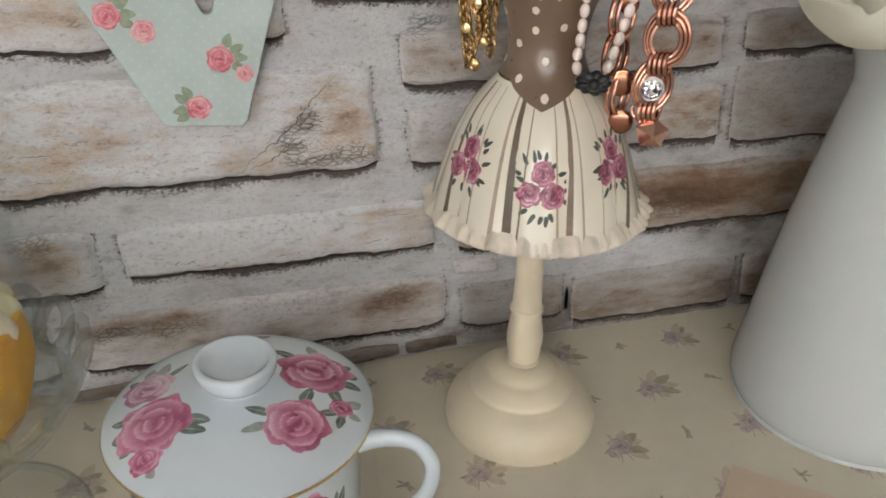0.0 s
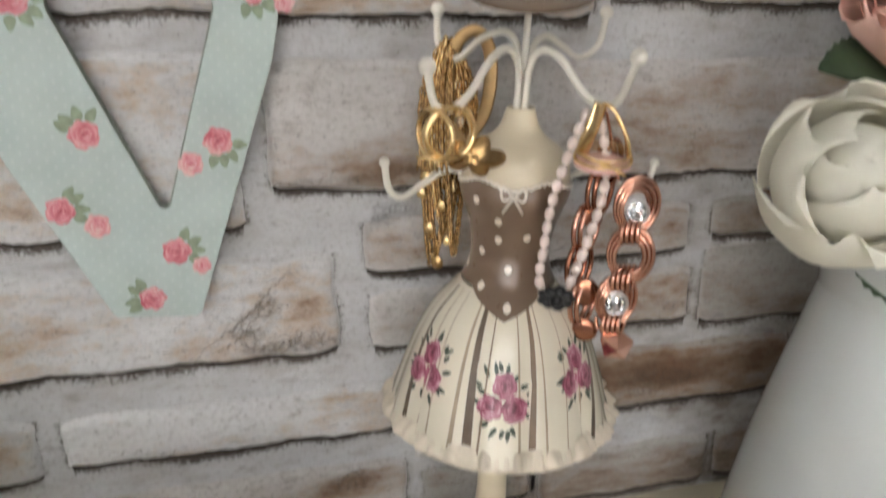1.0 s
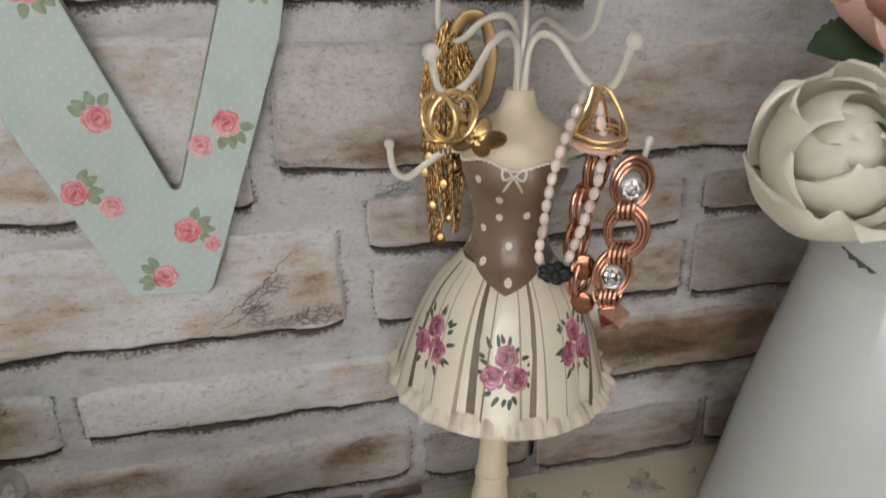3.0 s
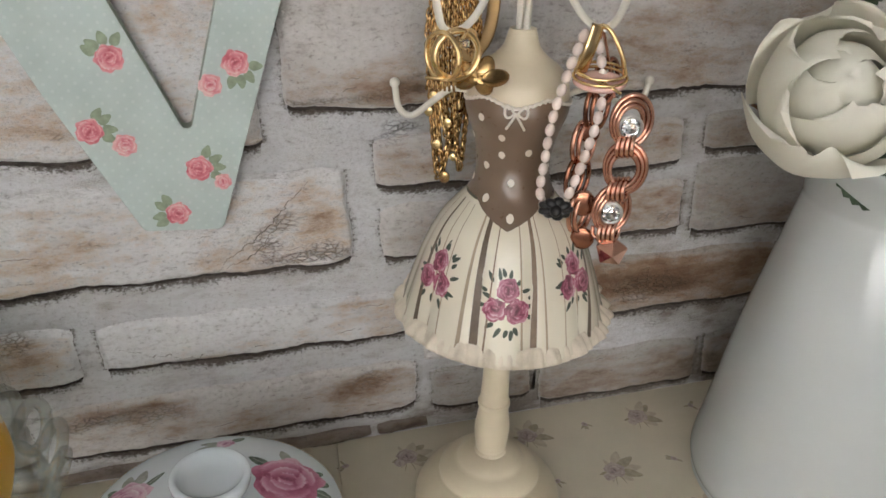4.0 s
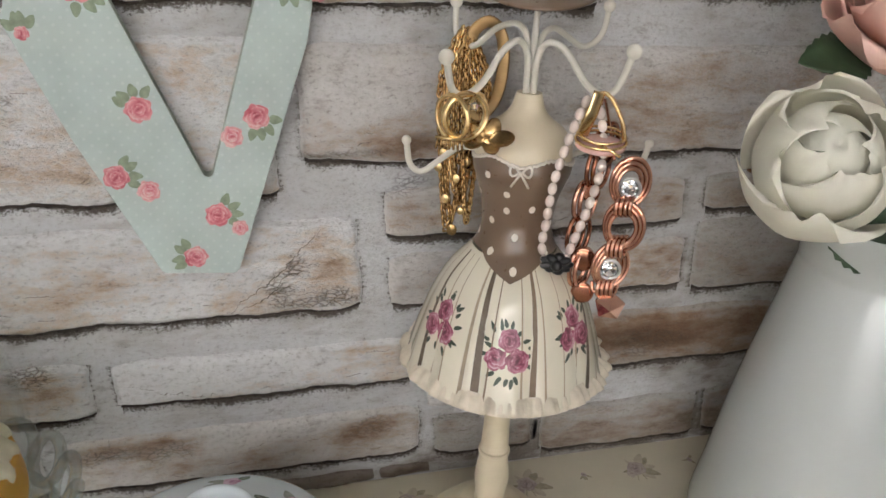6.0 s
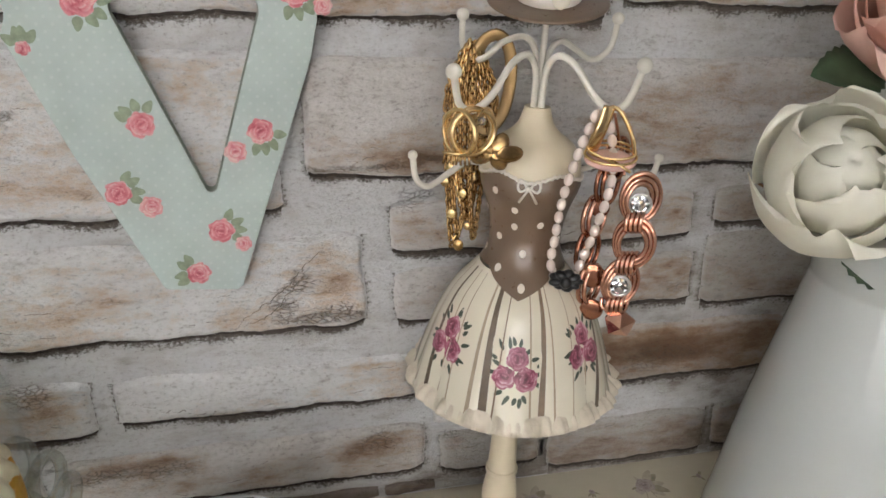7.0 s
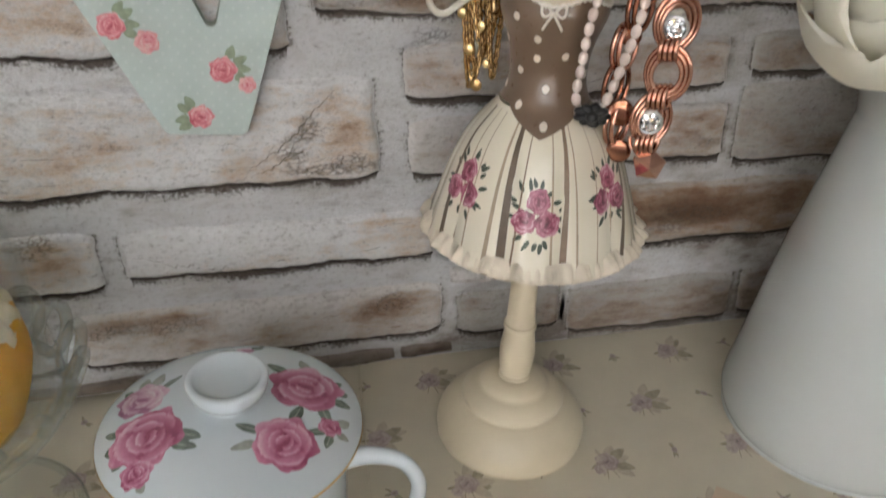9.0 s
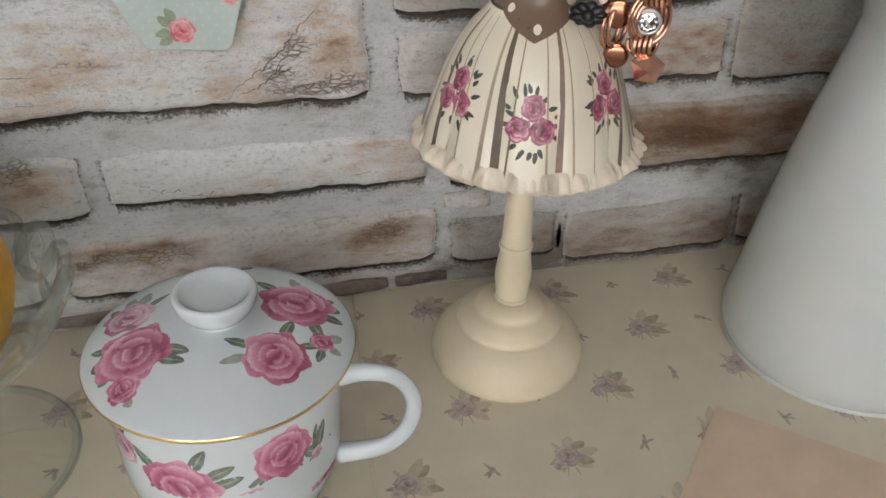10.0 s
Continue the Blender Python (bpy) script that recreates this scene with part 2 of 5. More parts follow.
INK = {
    "pink": paint("print_pink", (0.647, 0.274, 0.282), 0.55, vary=0.15, scale=250),
    "pale": paint("print_pale", (0.697, 0.465, 0.432), 0.55, vary=0.15, scale=250),
    "leaf": paint("print_leaf", (0.249, 0.307, 0.207), 0.55, vary=0.3, scale=300),
    "moss": paint("china_moss", (0.33, 0.35, 0.31), 0.2, vary=0.3, scale=300, coat=0.5),
    "sage": paint("china_leaf", (0.166, 0.199, 0.166), 0.2, vary=0.4, scale=300, coat=0.5),
    "mauve": paint("liner_mauve", (0.332, 0.266, 0.232), 0.6, vary=0.2, scale=300),
    "dusk": paint("liner_dusk", (0.440, 0.349, 0.340), 0.6, vary=0.15, scale=300),
    "haze": paint("liner_haze", (0.515, 0.448, 0.349), 0.6, vary=0.15, scale=300),
    "olive": paint("liner_olive", (0.390, 0.340, 0.241), 0.6, vary=0.3, scale=300),
    "cerise": paint("skirt_cerise", (0.415, 0.141, 0.178), 0.3, vary=0.3, scale=500, coat=0.3),
    "petal": paint("skirt_pink", (0.598, 0.365, 0.365), 0.3, vary=0.25, scale=500, coat=0.3),
    "green": paint("skirt_leaf", (0.050, 0.066, 0.042), 0.4, vary=0.3, scale=300),
}

# ---- building helpers; lengths in centimetres ----


def thing(name, x, y, z, label, category, group="", kind=""):
    ob = new(name)
    ob.empty_display_size = 0.01
    ob.location = (x * CM, y * CM, z * CM)
    return tagged(ob, label, category, group, kind)


def part(name, bm, mats, parent=None, label="", smooth=True, kind="", category=""):
    """Links a bmesh, made in centimetres of the world, as one mesh under its thing."""
    bmesh.ops.recalc_face_normals(bm, faces=bm.faces)
    bmesh.ops.scale(bm, vec=(CM, CM, CM), verts=bm.verts)
    data = bpy.data.meshes.new(name)
    bm.to_mesh(data)
    bm.free()
    for m in mats if isinstance(mats, (list, tuple)) else [mats]:
        data.materials.append(m)
    data.polygons.foreach_set("use_smooth", [smooth] * len(data.polygons))
    ob = new(name, data)
    if parent:
        ob.parent = parent
        if not parent.parent:
            ob.matrix_parent_inverse = Matrix.Translation(parent.location).inverted()
    return tagged(ob, label, category, "", kind)


def sharp(ob, angle=35):
    """Keeps hard edges crisp on a smooth mesh."""
    mod = ob.modifiers.new("bevel", "BEVEL")
    mod.width, mod.segments, mod.limit_method, mod.angle_limit = 0.0004, 2, "ANGLE", radians(angle)
    return ob


def lathe(bm, profile, cx=0.0, cy=0.0, seg=64, shape=None, mi=0):
    """Turns (radius, height) pairs round an upright axis. shape(angle, r, z) may return another (r, z)."""
    rings = []
    for r, z in profile:
        if r < 1e-4:
            rings.append([bm.verts.new((cx, cy, z))])
            continue
        ring = []
        for k in range(seg):
            a = math.tau * k / seg
            rr, zz = shape(a, r, z) if shape else (r, z)
            ring.append(bm.verts.new((cx + rr * math.cos(a), cy + rr * math.sin(a), zz)))
        rings.append(ring)
    for lo, hi in zip(rings, rings[1:]):
        for k in range(seg):
            j = (k + 1) % seg
            if len(lo) == 1 and len(hi) == 1:
                continue
            if len(lo) == 1:
                f = bm.faces.new((lo[0], hi[j], hi[k]))
            elif len(hi) == 1:
                f = bm.faces.new((lo[k], lo[j], hi[0]))
            else:
                f = bm.faces.new((lo[k], lo[j], hi[j], hi[k]))
            f.material_index = mi
    return bm


def rounded(pairs, steps=5):
    """A smooth curve through (radius, height) pairs."""
    pts = [Vector((r, z, 0)) for r, z in pairs]
    return [(max(0, p.x), p.y) for p in smooth_line(pts, steps)]


def smooth_line(pts, steps=6):
    out = []
    pts = [Vector(p) for p in pts]
    for i in range(len(pts) - 1):
        p0, p1, p2, p3 = pts[max(i - 1, 0)], pts[i], pts[i + 1], pts[min(i + 2, len(pts) - 1)]
        for s in range(steps):
            t = s / steps
            out.append(0.5 * (2 * p1 + (p2 - p0) * t + (2 * p0 - 5 * p1 + 4 * p2 - p3) * t * t + (3 * p1 - p0 - 3 * p2 + p3) * t ** 3))
    return out + [pts[-1]]


def tube(bm, pts, radius, seg=10, closed=False, flat=1.0, mi=0):
    """A round bar along points; radius may be a function of 0..1; flat squeezes it."""
    pts = [Vector(p) for p in pts]
    n = len(pts)
    rings, last = [], None
    for i, p in enumerate(pts):
        a, b = (pts[i - 1], pts[(i + 1) % n]) if closed else (pts[max(i - 1, 0)], pts[min(i + 1, n - 1)])
        t = (b - a).normalized()
        ref = last if last is not None else (Vector((0, 0, 1)) if abs(t.z) < 0.9 else Vector((1, 0, 0)))
        side = (ref - ref.dot(t) * t).normalized()
        last = side
        up = t.cross(side)
        r = radius(i / max(n - 1, 1)) if callable(radius) else radius
        rings.append([bm.verts.new(p + r * (math.cos(math.tau * k / seg) * side + flat * math.sin(math.tau * k / seg) * up)) for k in range(seg)])
    loops = list(zip(rings, rings[1:])) + ([(rings[-1], rings[0])] if closed else [])
    for lo, hi in loops:
        for k in range(seg):
            bm.faces.new((lo[k], lo[(k + 1) % seg], hi[(k + 1) % seg], hi[k])).material_index = mi
    if not closed:
        bm.faces.new(rings[0]).material_index = mi
        bm.faces.new(rings[-1]).material_index = mi
    return bm


def ball(bm, at, r, u=12, v=8, stretch=(1, 1, 1), turn=None, mi=0):
    m = Matrix.Translation(at) @ (turn or Matrix.Identity(4)) @ Matrix.Diagonal((*stretch, 1))
    made = bmesh.ops.create_uvsphere(bm, u_segments=u, v_segments=v, radius=r, matrix=m)
    for f in {f for vert in made["verts"] for f in vert.link_faces}:
        f.material_index = mi
    return bm


def block(bm, x0, x1, y0, y1, z0, z1):
    bmesh.ops.create_cube(bm, size=1, matrix=Matrix.Translation(((x0 + x1) / 2, (y0 + y1) / 2, (z0 + z1) / 2)) @ Matrix.Diagonal((x1 - x0, y1 - y0, z1 - z0, 1)))
    return bm


def blot(bm, place, outline, h, mi):
    """A flat printed shape: its outline, with a ring half way in, laid on a surface by place(u, v, h)."""
    cu, cv = sum(p[0] for p in outline) / len(outline), sum(p[1] for p in outline) / len(outline)
    mid = bm.verts.new(place(cu, cv, h))
    inner = [bm.verts.new(place((u + cu) / 2, (v + cv) / 2, h)) for u, v in outline]
    outer = [bm.verts.new(place(u, v, h)) for u, v in outline]
    n = len(outline)
    for k in range(n):
        j = (k + 1) % n
        bm.faces.new((mid, inner[k], inner[j])).material_index = mi
        bm.faces.new((inner[k], outer[k], outer[j], inner[j])).material_index = mi


def oval(cu, cv, a, b, turn, rng, n=14, rough=0.08):
    c, s = math.cos(turn), math.sin(turn)
    out = []
    for k in range(n):
        t = math.tau * k / n
        w = 1 + rng.uniform(-rough, rough)
        x, y = a * w * math.cos(t), b * w * math.sin(t)
        out.append((cu + x * c - y * s, cv + x * s + y * c))
    return out


def leaf_shape(cu, cv, length, width, turn, rng):
    c, s = math.cos(turn), math.sin(turn)
    out = []
    for k in range(14):
        t = math.tau * k / 14
        x = length * 0.5 * (1 - math.cos(t))
        y = width * 0.5 * math.sin(t) * (1 - 0.35 * math.cos(t * 1.0 + 3.1)) * rng.uniform(0.9, 1.08)
        out.append((cu + x * c - y * s, cv + x * s + y * c))
    return out


BASE_H, STEP_H = 0.012, 0.006


def rose_ink(name, deep, mid, pale, rough, coat):
    """Printed petals, from deep to pale by the print's own 'tint'."""
    m, nodes, links, b = shader(name)
    a = nodes.new("ShaderNodeAttribute")
    a.attribute_name = "tint"
    n = noise_node(nodes, links, 700, 4)
    mottle = ramp_node(nodes, links, n.outputs[0], [(0.3, (0.88, 0.86, 0.87)), (0.7, (1.06, 1.06, 1.06))])
    r = ramp_node(nodes, links, a.outputs["Fac"], [(0.0, tuple(0.6 * c for c in deep)), (0.25, deep), (0.55, mid), (0.95, pale)])
    links.new(mix_node(nodes, links, 1.0, r.outputs[0], mottle.outputs[0], "MULTIPLY"), b.inputs["Base Color"])
    b.inputs["Roughness"].default_value, b.inputs["Coat Weight"].default_value = rough, coat
    return m


PAPER_ROSE = rose_ink("paper_rose", (0.498, 0.100, 0.133), (0.656, 0.249, 0.274), (0.722, 0.498, 0.473), 0.55, 0.0)
CHINA_ROSE = rose_ink("china_rose", (0.33, 0.08, 0.15), (0.53, 0.2, 0.3), (0.7, 0.44, 0.53), 0.2, 0.5)
CHINA_LILAC = rose_ink("china_lilac", (0.373, 0.166, 0.266), (0.598, 0.390, 0.473), (0.697, 0.581, 0.631), 0.2, 0.5)
LINER_ROSE = rose_ink("liner_rose", (0.332, 0.257, 0.249), (0.457, 0.378, 0.349), (0.564, 0.498, 0.423), 0.6, 0.0)
SKIRT_ROSE = rose_ink("skirt_rose", (0.16, 0.025, 0.05), (0.38, 0.1, 0.155), (0.72, 0.46, 0.5), 0.3, 0.3)


def printed_rose(bm, place, u, v, r, rng, shift=0.0, rings=12, seg=36, mi=0):
    """A painted rose: whorls of overlapping petals, pale at their lips and deep towards the heart."""
    layer = bm.verts.layers.float.get("tint") or bm.verts.layers.float.new("tint")
    ph = rng.uniform(0, 6)
    petals = []
    for count, dist, size in ((2, 0.08, 0.18), (3, 0.2, 0.28), (4, 0.42, 0.38), (6, 0.7, 0.46)):
        for k in range(count):
            t = math.tau * k / count + ph * (1 + dist) + rng.uniform(-0.5, 0.5)
            petals.append((math.cos(t), math.sin(t), dist * rng.uniform(0.9, 1.1), size * rng.uniform(0.9, 1.1), rng.uniform(-0.1, 0.1)))

    def shade(x, y):
        for c, d, dist, size, own in petals:
            along, across = x * c + y * d - dist, y * c - x * d
            q = math.hypot(along / size, across / (1.35 * size))
            if q < 1:
                out = 0.5 + 0.5 * along / size
                return 0.06 + 0.6 * max(0, out) ** 1.3 + (0.2 * (q - 0.65) / 0.35 if q > 0.65 and out > 0.5 else 0) + 0.12 * dist + own + 0.16 * (x * math.cos(ph) + y * math.sin(ph))
        return 0.5

    lobes = [1 - 0.06 + 0.07 * math.sin(5 * math.tau * k / seg + ph) + 0.05 * math.sin(9 * math.tau * k / seg + 2 * ph) + rng.uniform(-0.025, 0.025) for k in range(seg)]
    grid = []
    for j in range(1, rings + 1):
        row = []
        for k in range(seg):
            t, w = math.tau * k / seg, j / rings
            x, y = w * lobes[k] * math.cos(t), w * lobes[k] * math.sin(t)
            vert = bm.verts.new(place(u + r * x, v + r * y, BASE_H + 0.4 * STEP_H * (1 - w)))
            vert[layer] = min(1, max(0, shade(x, y) + shift))
            row.append(vert)
        grid.append(row)
    heart = bm.verts.new(place(u, v, BASE_H + 0.4 * STEP_H))
    heart[layer] = max(0, 0.05 + shift)
    for k in range(seg):
        j = (k + 1) % seg
        bm.faces.new((heart, grid[0][k], grid[0][j])).material_index = mi
        for a, b in zip(grid, grid[1:]):
            bm.faces.new((a[k], b[k], b[j], a[j])).material_index = mi


def printed_leaf(bm, place, u, v, length, width, turn, rng, mi, rib=None):
    lift = BASE_H - 0.009 + 0.006 * rng.random()
    blot(bm, place, leaf_shape(u, v, length, width, turn, rng), lift, mi)
    if rib is not None:
        c, s = math.cos(turn), math.sin(turn)
        blot(bm, place, oval(u + 0.5 * length * c, v + 0.5 * length * s, 0.4 * length, 0.03 * length, turn, rng, 8), lift + 0.002, rib)


# ---- room ----
def closed_room():
    bm = block(bmesh.new(), -160, 160, 0.2, 12, -90, 150)
    wall = part("wall_north", bm, MORTAR, None, "whitewashed brick-effect wall behind the shelf", False, "structure", "wall")
    bm = block(bmesh.new(), -172, -160, -212, 12, -90, 150)
    part("wall_west", bm, PLASTER, None, "plain white plastered wall", False, "structure", "wall")
    bm = block(bmesh.new(), 160, 172, -212, 12, -90, 150)
    part("wall_east", bm, PLASTER, None, "plain white plastered wall", False, "structure", "wall")
    bm = bmesh.new()
    block(bm, -160, -125, -212, -200, -90, 150)
    block(bm, -5, 160, -212, -200, -90, 150)
    block(bm, -125, -5, -212, -200, -90, 10)
    block(bm, -125, -5, -212, -200, 120, 150)
    part("wall_south", bm, PLASTER, None, "plain white plastered wall with a window opening", False, "structure", "wall")
    part("floor", block(bmesh.new(), -172, 172, -212, 12, -100, -90), FLOORING, None, "oak floor of the room", False, "structure", "floor")
    part("ceiling", block(bmesh.new(), -172, 172, -212, 12, 150, 160), PLASTER, None, "plain white ceiling", False, "structure", "ceiling")
    return wall


WALL = closed_room()


def shelf():
    root = thing("shelf", 0, -15, -3, "wide shelf board lined with cream floral paper, against the brick wall", "shelf", "", "structure")
    bm = block(bmesh.new(), -90, 90, -38, 0.2, -3, -0.06)
    sharp(part("board", bm, BOARD, root, "white painted board", False))
    bm = bmesh.new()
    n = 60
    grid = [[bm.verts.new((-90 + 180 * i / n, y, z)) for y, z in ((0.15, 0), (-19, 0), (-38.1, 0), (-38.1, -3))] for i in range(n + 1)]
    for a, b in zip(grid, grid[1:]):
        for k in range(3):
            bm.faces.new((a[k], a[k + 1], b[k + 1], b[k]))
    liner = part("liner", bm, LINER, root, "cream paper with faded mauve roses", False)
    # the overlap where two sheets of paper meet
    bm = bmesh.new()
    tube(bm, [(1.9, 0.1, 0.03), (0.9, -10, 0.03), (0.0, -24, 0.03), (-0.9, -38, 0.03)], 0.05, 6, False, 0.8)
    part("paper_edge", bm, LINER, liner)
    flat = lambda u, v, h: (u, v, h)
    rng = random.Random(4)
    def spray(u, v, big):
        bm = bmesh.new()
        if big:
            for k in range(5):
                t = -0.9 + 0.5 * k + rng.uniform(-0.2, 0.2)
                printed_leaf(bm, flat, u + 0.35 * math.cos(t), v + 0.35 * math.sin(t), rng.uniform(0.8, 1.25), 0.55, t, rng, 3 if k % 2 else 2)
            for t in (2.0, -2.2, 3.3):
                printed_leaf(bm, flat, u + 0.4 * math.cos(t), v + 0.4 * math.sin(t), 0.6, 0.22, t + rng.uniform(-0.3, 0.3), rng, 3 if t > 2 else 2)
            for k in range(2):
                t = -1.9 + 0.5 * k
                blot(bm, flat, oval(u + 0.8 * math.cos(t), v + 0.8 * math.sin(t), 0.4, 0.03, t, rng, 8), BASE_H - 0.002 + 0.001 * k, 3)
            printed_rose(bm, flat, u, v, 0.62, rng, 0.0, 9, 26)
            printed_rose(bm, flat, u - 0.5, v - 0.4, 0.34, rng, 0.15, 6, 18)
        else:
            blot(bm, flat, oval(u, v, 0.2, 0.15, rng.uniform(0, 3), rng), BASE_H, 1)
            blot(bm, flat, oval(u, v, 0.09, 0.07, rng.uniform(0, 3), rng), BASE_H + STEP_H, 0)
            for k in range(4):
                t = rng.uniform(0, 6.28)
                printed_leaf(bm, flat, u + 0.12 * math.cos(t), v + 0.12 * math.sin(t), 0.4, 0.14, t, rng, 3)
        part("rose_print" if big else "sprig_print", bm, [LINER_ROSE if big else INK["mauve"], INK["dusk"], INK["haze"], INK["olive"]], liner, "", False)
    for i in range(-4, 6):
        for j in range(3):
            x, y = 5.5 + 7.15 * i, -2.0 - 7.65 * j
            spray(x, y, True)
            spray(x + 3.7, y + 0.1, False)
            spray(x - 3.5, y - 3.9, True)
            spray(x + 0.2, y - 3.9, False)


shelf()

# ---- sage paper letter on its ribbon ----
LX, LY = 0.0, -1.0


def letter():
    root = thing("letter", -4.6, LY, 14.3, "sage green paper-covered letter V with pink roses, hung on the wall", "letter")
    front, back = LY, LY + 0.75
    def arc(cx, cz, r, a0, a1, n=7):
        return [(cx + r * math.cos(radians(a0 + (a1 - a0) * k / n)), cz + r * math.sin(radians(a0 + (a1 - a0) * k / n))) for k in range(n + 1)]
    right = arc(-3.3, 29.85, 0.35, 180, 90) + arc(2.2, 29.95, 0.4, 90, 0) + arc(2.2, 28.55, 0.4, 0, -90)
    right += arc(1.5, 27.15, 1.0, 90, 190) + [(0.25, 25.4)]
    bottom = arc(-3.4, 15.0, 0.4, -12, -90, 5) + arc(-6.25, 15.2, 0.4, -90, -160, 5)
    left = [(-9.7, 21.4), (-11.75, 26.3)] + arc(-12.5, 27.15, 1.0, -15, 90)
    left += arc(-13.2, 28.55, 0.4, 270, 180) + arc(-13.2, 29.65, 0.4, 180, 90) + arc(-6.5, 29.7, 0.35, 90, 0)
    left += arc(-6.7, 28.55, 0.5, 0, -80)
    inner = arc(-7.0, 27.4, 0.7, 110, 200) + arc(-4.22, 19.75, 0.25, 210, 330) + arc(-2.6, 27.35, 0.7, -20, 80) + arc(-3.2, 28.6, 0.5, 250, 180)
    outline = right + bottom + left + inner
    bm = bmesh.new()
    face = bm.faces.new([bm.verts.new((x, front, z)) for x, z in outline])
    made = bmesh.ops.extrude_face_region(bm, geom=[face])
    for v in [g for g in made["geom"] if isinstance(g, bmesh.types.BMVert)]:
        v.co.y = back
    for f in bm.faces:
        f.material_index = 0 if abs(f.normal.y) > 0.9 or len(f.verts) > 6 else 1
    body = part("body", bm, [SAGE, CARD], root, "", False)
    sharp(body)
    place = lambda u, v, h: (u, front - h, v)
    rng = random.Random(11)
    roses = [(-8.80, 27.72, 0.75, 1), (-0.40, 28.12, 0.66, 1), (0.75, 27.57, 0.42, 0), (-6.90, 22.62, 0.60, 1), (-2.00, 22.22, 0.60, 1), (-3.10, 21.32, 0.52, 0),
             (-8.10, 19.62, 0.58, 1), (-6.80, 18.92, 0.52, 0), (-3.90, 17.62, 0.60, 1), (-2.95, 16.92, 0.40, 0), (-5.00, 15.57, 0.56, 1), (-3.25, 29.52, 0.42, 1), (-11.00, 25.80, 0.30, 1)]
    sprays = {0: -0.9, 1: -1.2, 3: 2.0, 4: -1.0, 6: 0.4, 8: 0.3, 10: 2.9, 11: 0.4, 12: 1.7}
    for k, (u, v, r, strong) in enumerate(roses):
        bm = bmesh.new()
        if k in sprays:
            for s in range(4):
                t = sprays[k] + (s - 1.5) * 0.5
                printed_leaf(bm, place, u + r * 0.9 * math.cos(t), v + r * 0.9 * math.sin(t), 0.62, 0.4, t + rng.uniform(-0.3, 0.3), rng, 3)
        printed_rose(bm, place, u, v, r, rng, 0.0 if strong else 0.2)
        part("rose_print", bm, [PAPER_ROSE, INK["pink"], INK["pale"], INK["leaf"]], body, "", False)

    # blue ribbon from two threads up to a nail
    tie = thing("ribbon", -6, -0.6, 30, "light blue satin ribbon holding up the paper letter", "ribbon")
    bm = bmesh.new()
    def strip(pts, wide):
        rows = []
        for k, p in enumerate(pts):
            p = Vector(p)
            t = (Vector(pts[min(k + 1, len(pts) - 1)]) - Vector(pts[max(k - 1, 0)])).normalized()
            side = Vector((t.z, 0.35 * math.sin(k * 0.7), -t.x)).normalized() * wide / 2
            rows.append([bm.verts.new(p + side), bm.verts.new(p + Vector((0, -0.05, 0))), bm.verts.new(p - side)])
        for a, b in zip(rows, rows[1:]):
            for c in range(2):
                bm.faces.new((a[c], a[c + 1], b[c + 1], b[c]))
    strip(smooth_line([(-0.75, -0.75, 30.70), (-1.0, -0.75, 31.20), (-3.1, -0.6, 34.50), (-6.0, -0.5, 38.7)], 6), 0.62)
    strip(smooth_line([(-9.7, -0.75, 30.80), (-9.4, -0.75, 31.50), (-8.5, -0.6, 34.10), (-6.0, -0.55, 38.7)], 6), 0.62)
    strip(smooth_line([(-0.75, -0.8, 30.15), (-1.2, -0.85, 31.00), (-1.75, -0.8, 31.90)], 4), 0.45)
    band = part("band", bm, RIBBON, tie)
    mod = band.modifiers.new("thick", "SOLIDIFY")
    mod.thickness = 0.0004
    for x in (-0.75, -9.7):
        for d in (-0.35, 0.55):
            bm = bmesh.new()
            tube(bm, [(x, -0.75, 30.15), (x + d * 0.7, -0.7, 30.40), (x + d, -0.65, 30.00)], 0.035, 6)
            part("thread", bm, STRING, tie, "thin clear thread")
    nail = thing("nail", -6, 0, 38.7, "small steel nail in the wall holding the ribbon", "nail")
    bm = bmesh.new()
    tube(bm, [(-6, 0.25, 38.6), (-6, -1.0, 38.75)], 0.12, 8)
    ball(bm, (-6, -1.0, 38.75), 0.25, 10, 6, (1, 0.4, 1))
    part("shank", bm, STEEL, nail)


letter()

# ---- dress-form jewellery stand ----
AX, AY = 8.64, -6.34
FRONT = Vector((-0.385, -0.923, 0))
RIGHT = Vector((0.923, -0.385, 0))
FRONT_A = math.atan2(FRONT.y, FRONT.x)
FORM = rounded([(4.6, 12.0), (4.36, 12.65), (3.98, 13.9), (3.5, 15.3), (2.9, 16.5), (2.2, 17.35), (1.7, 18.0), (1.48, 18.9), (1.62, 20.1), (2.02, 21.3), (2.05, 21.95), (1.95, 22.6), (1.6, 23.1), (1.05, 23.5), (0.72, 23.9), (0.58, 24.35), (0.52, 24.55)], 6)
FORM_Z = [p[1] for p in FORM]
FORM_R = [p[0] for p in FORM]


def at_stand(a, b, z):
    """A place a to the right, b to the front of the stand's axis."""
    p = Vector((AX, AY, 0)) + RIGHT * a + FRONT * b
    return Vector((p.x, p.y, z))


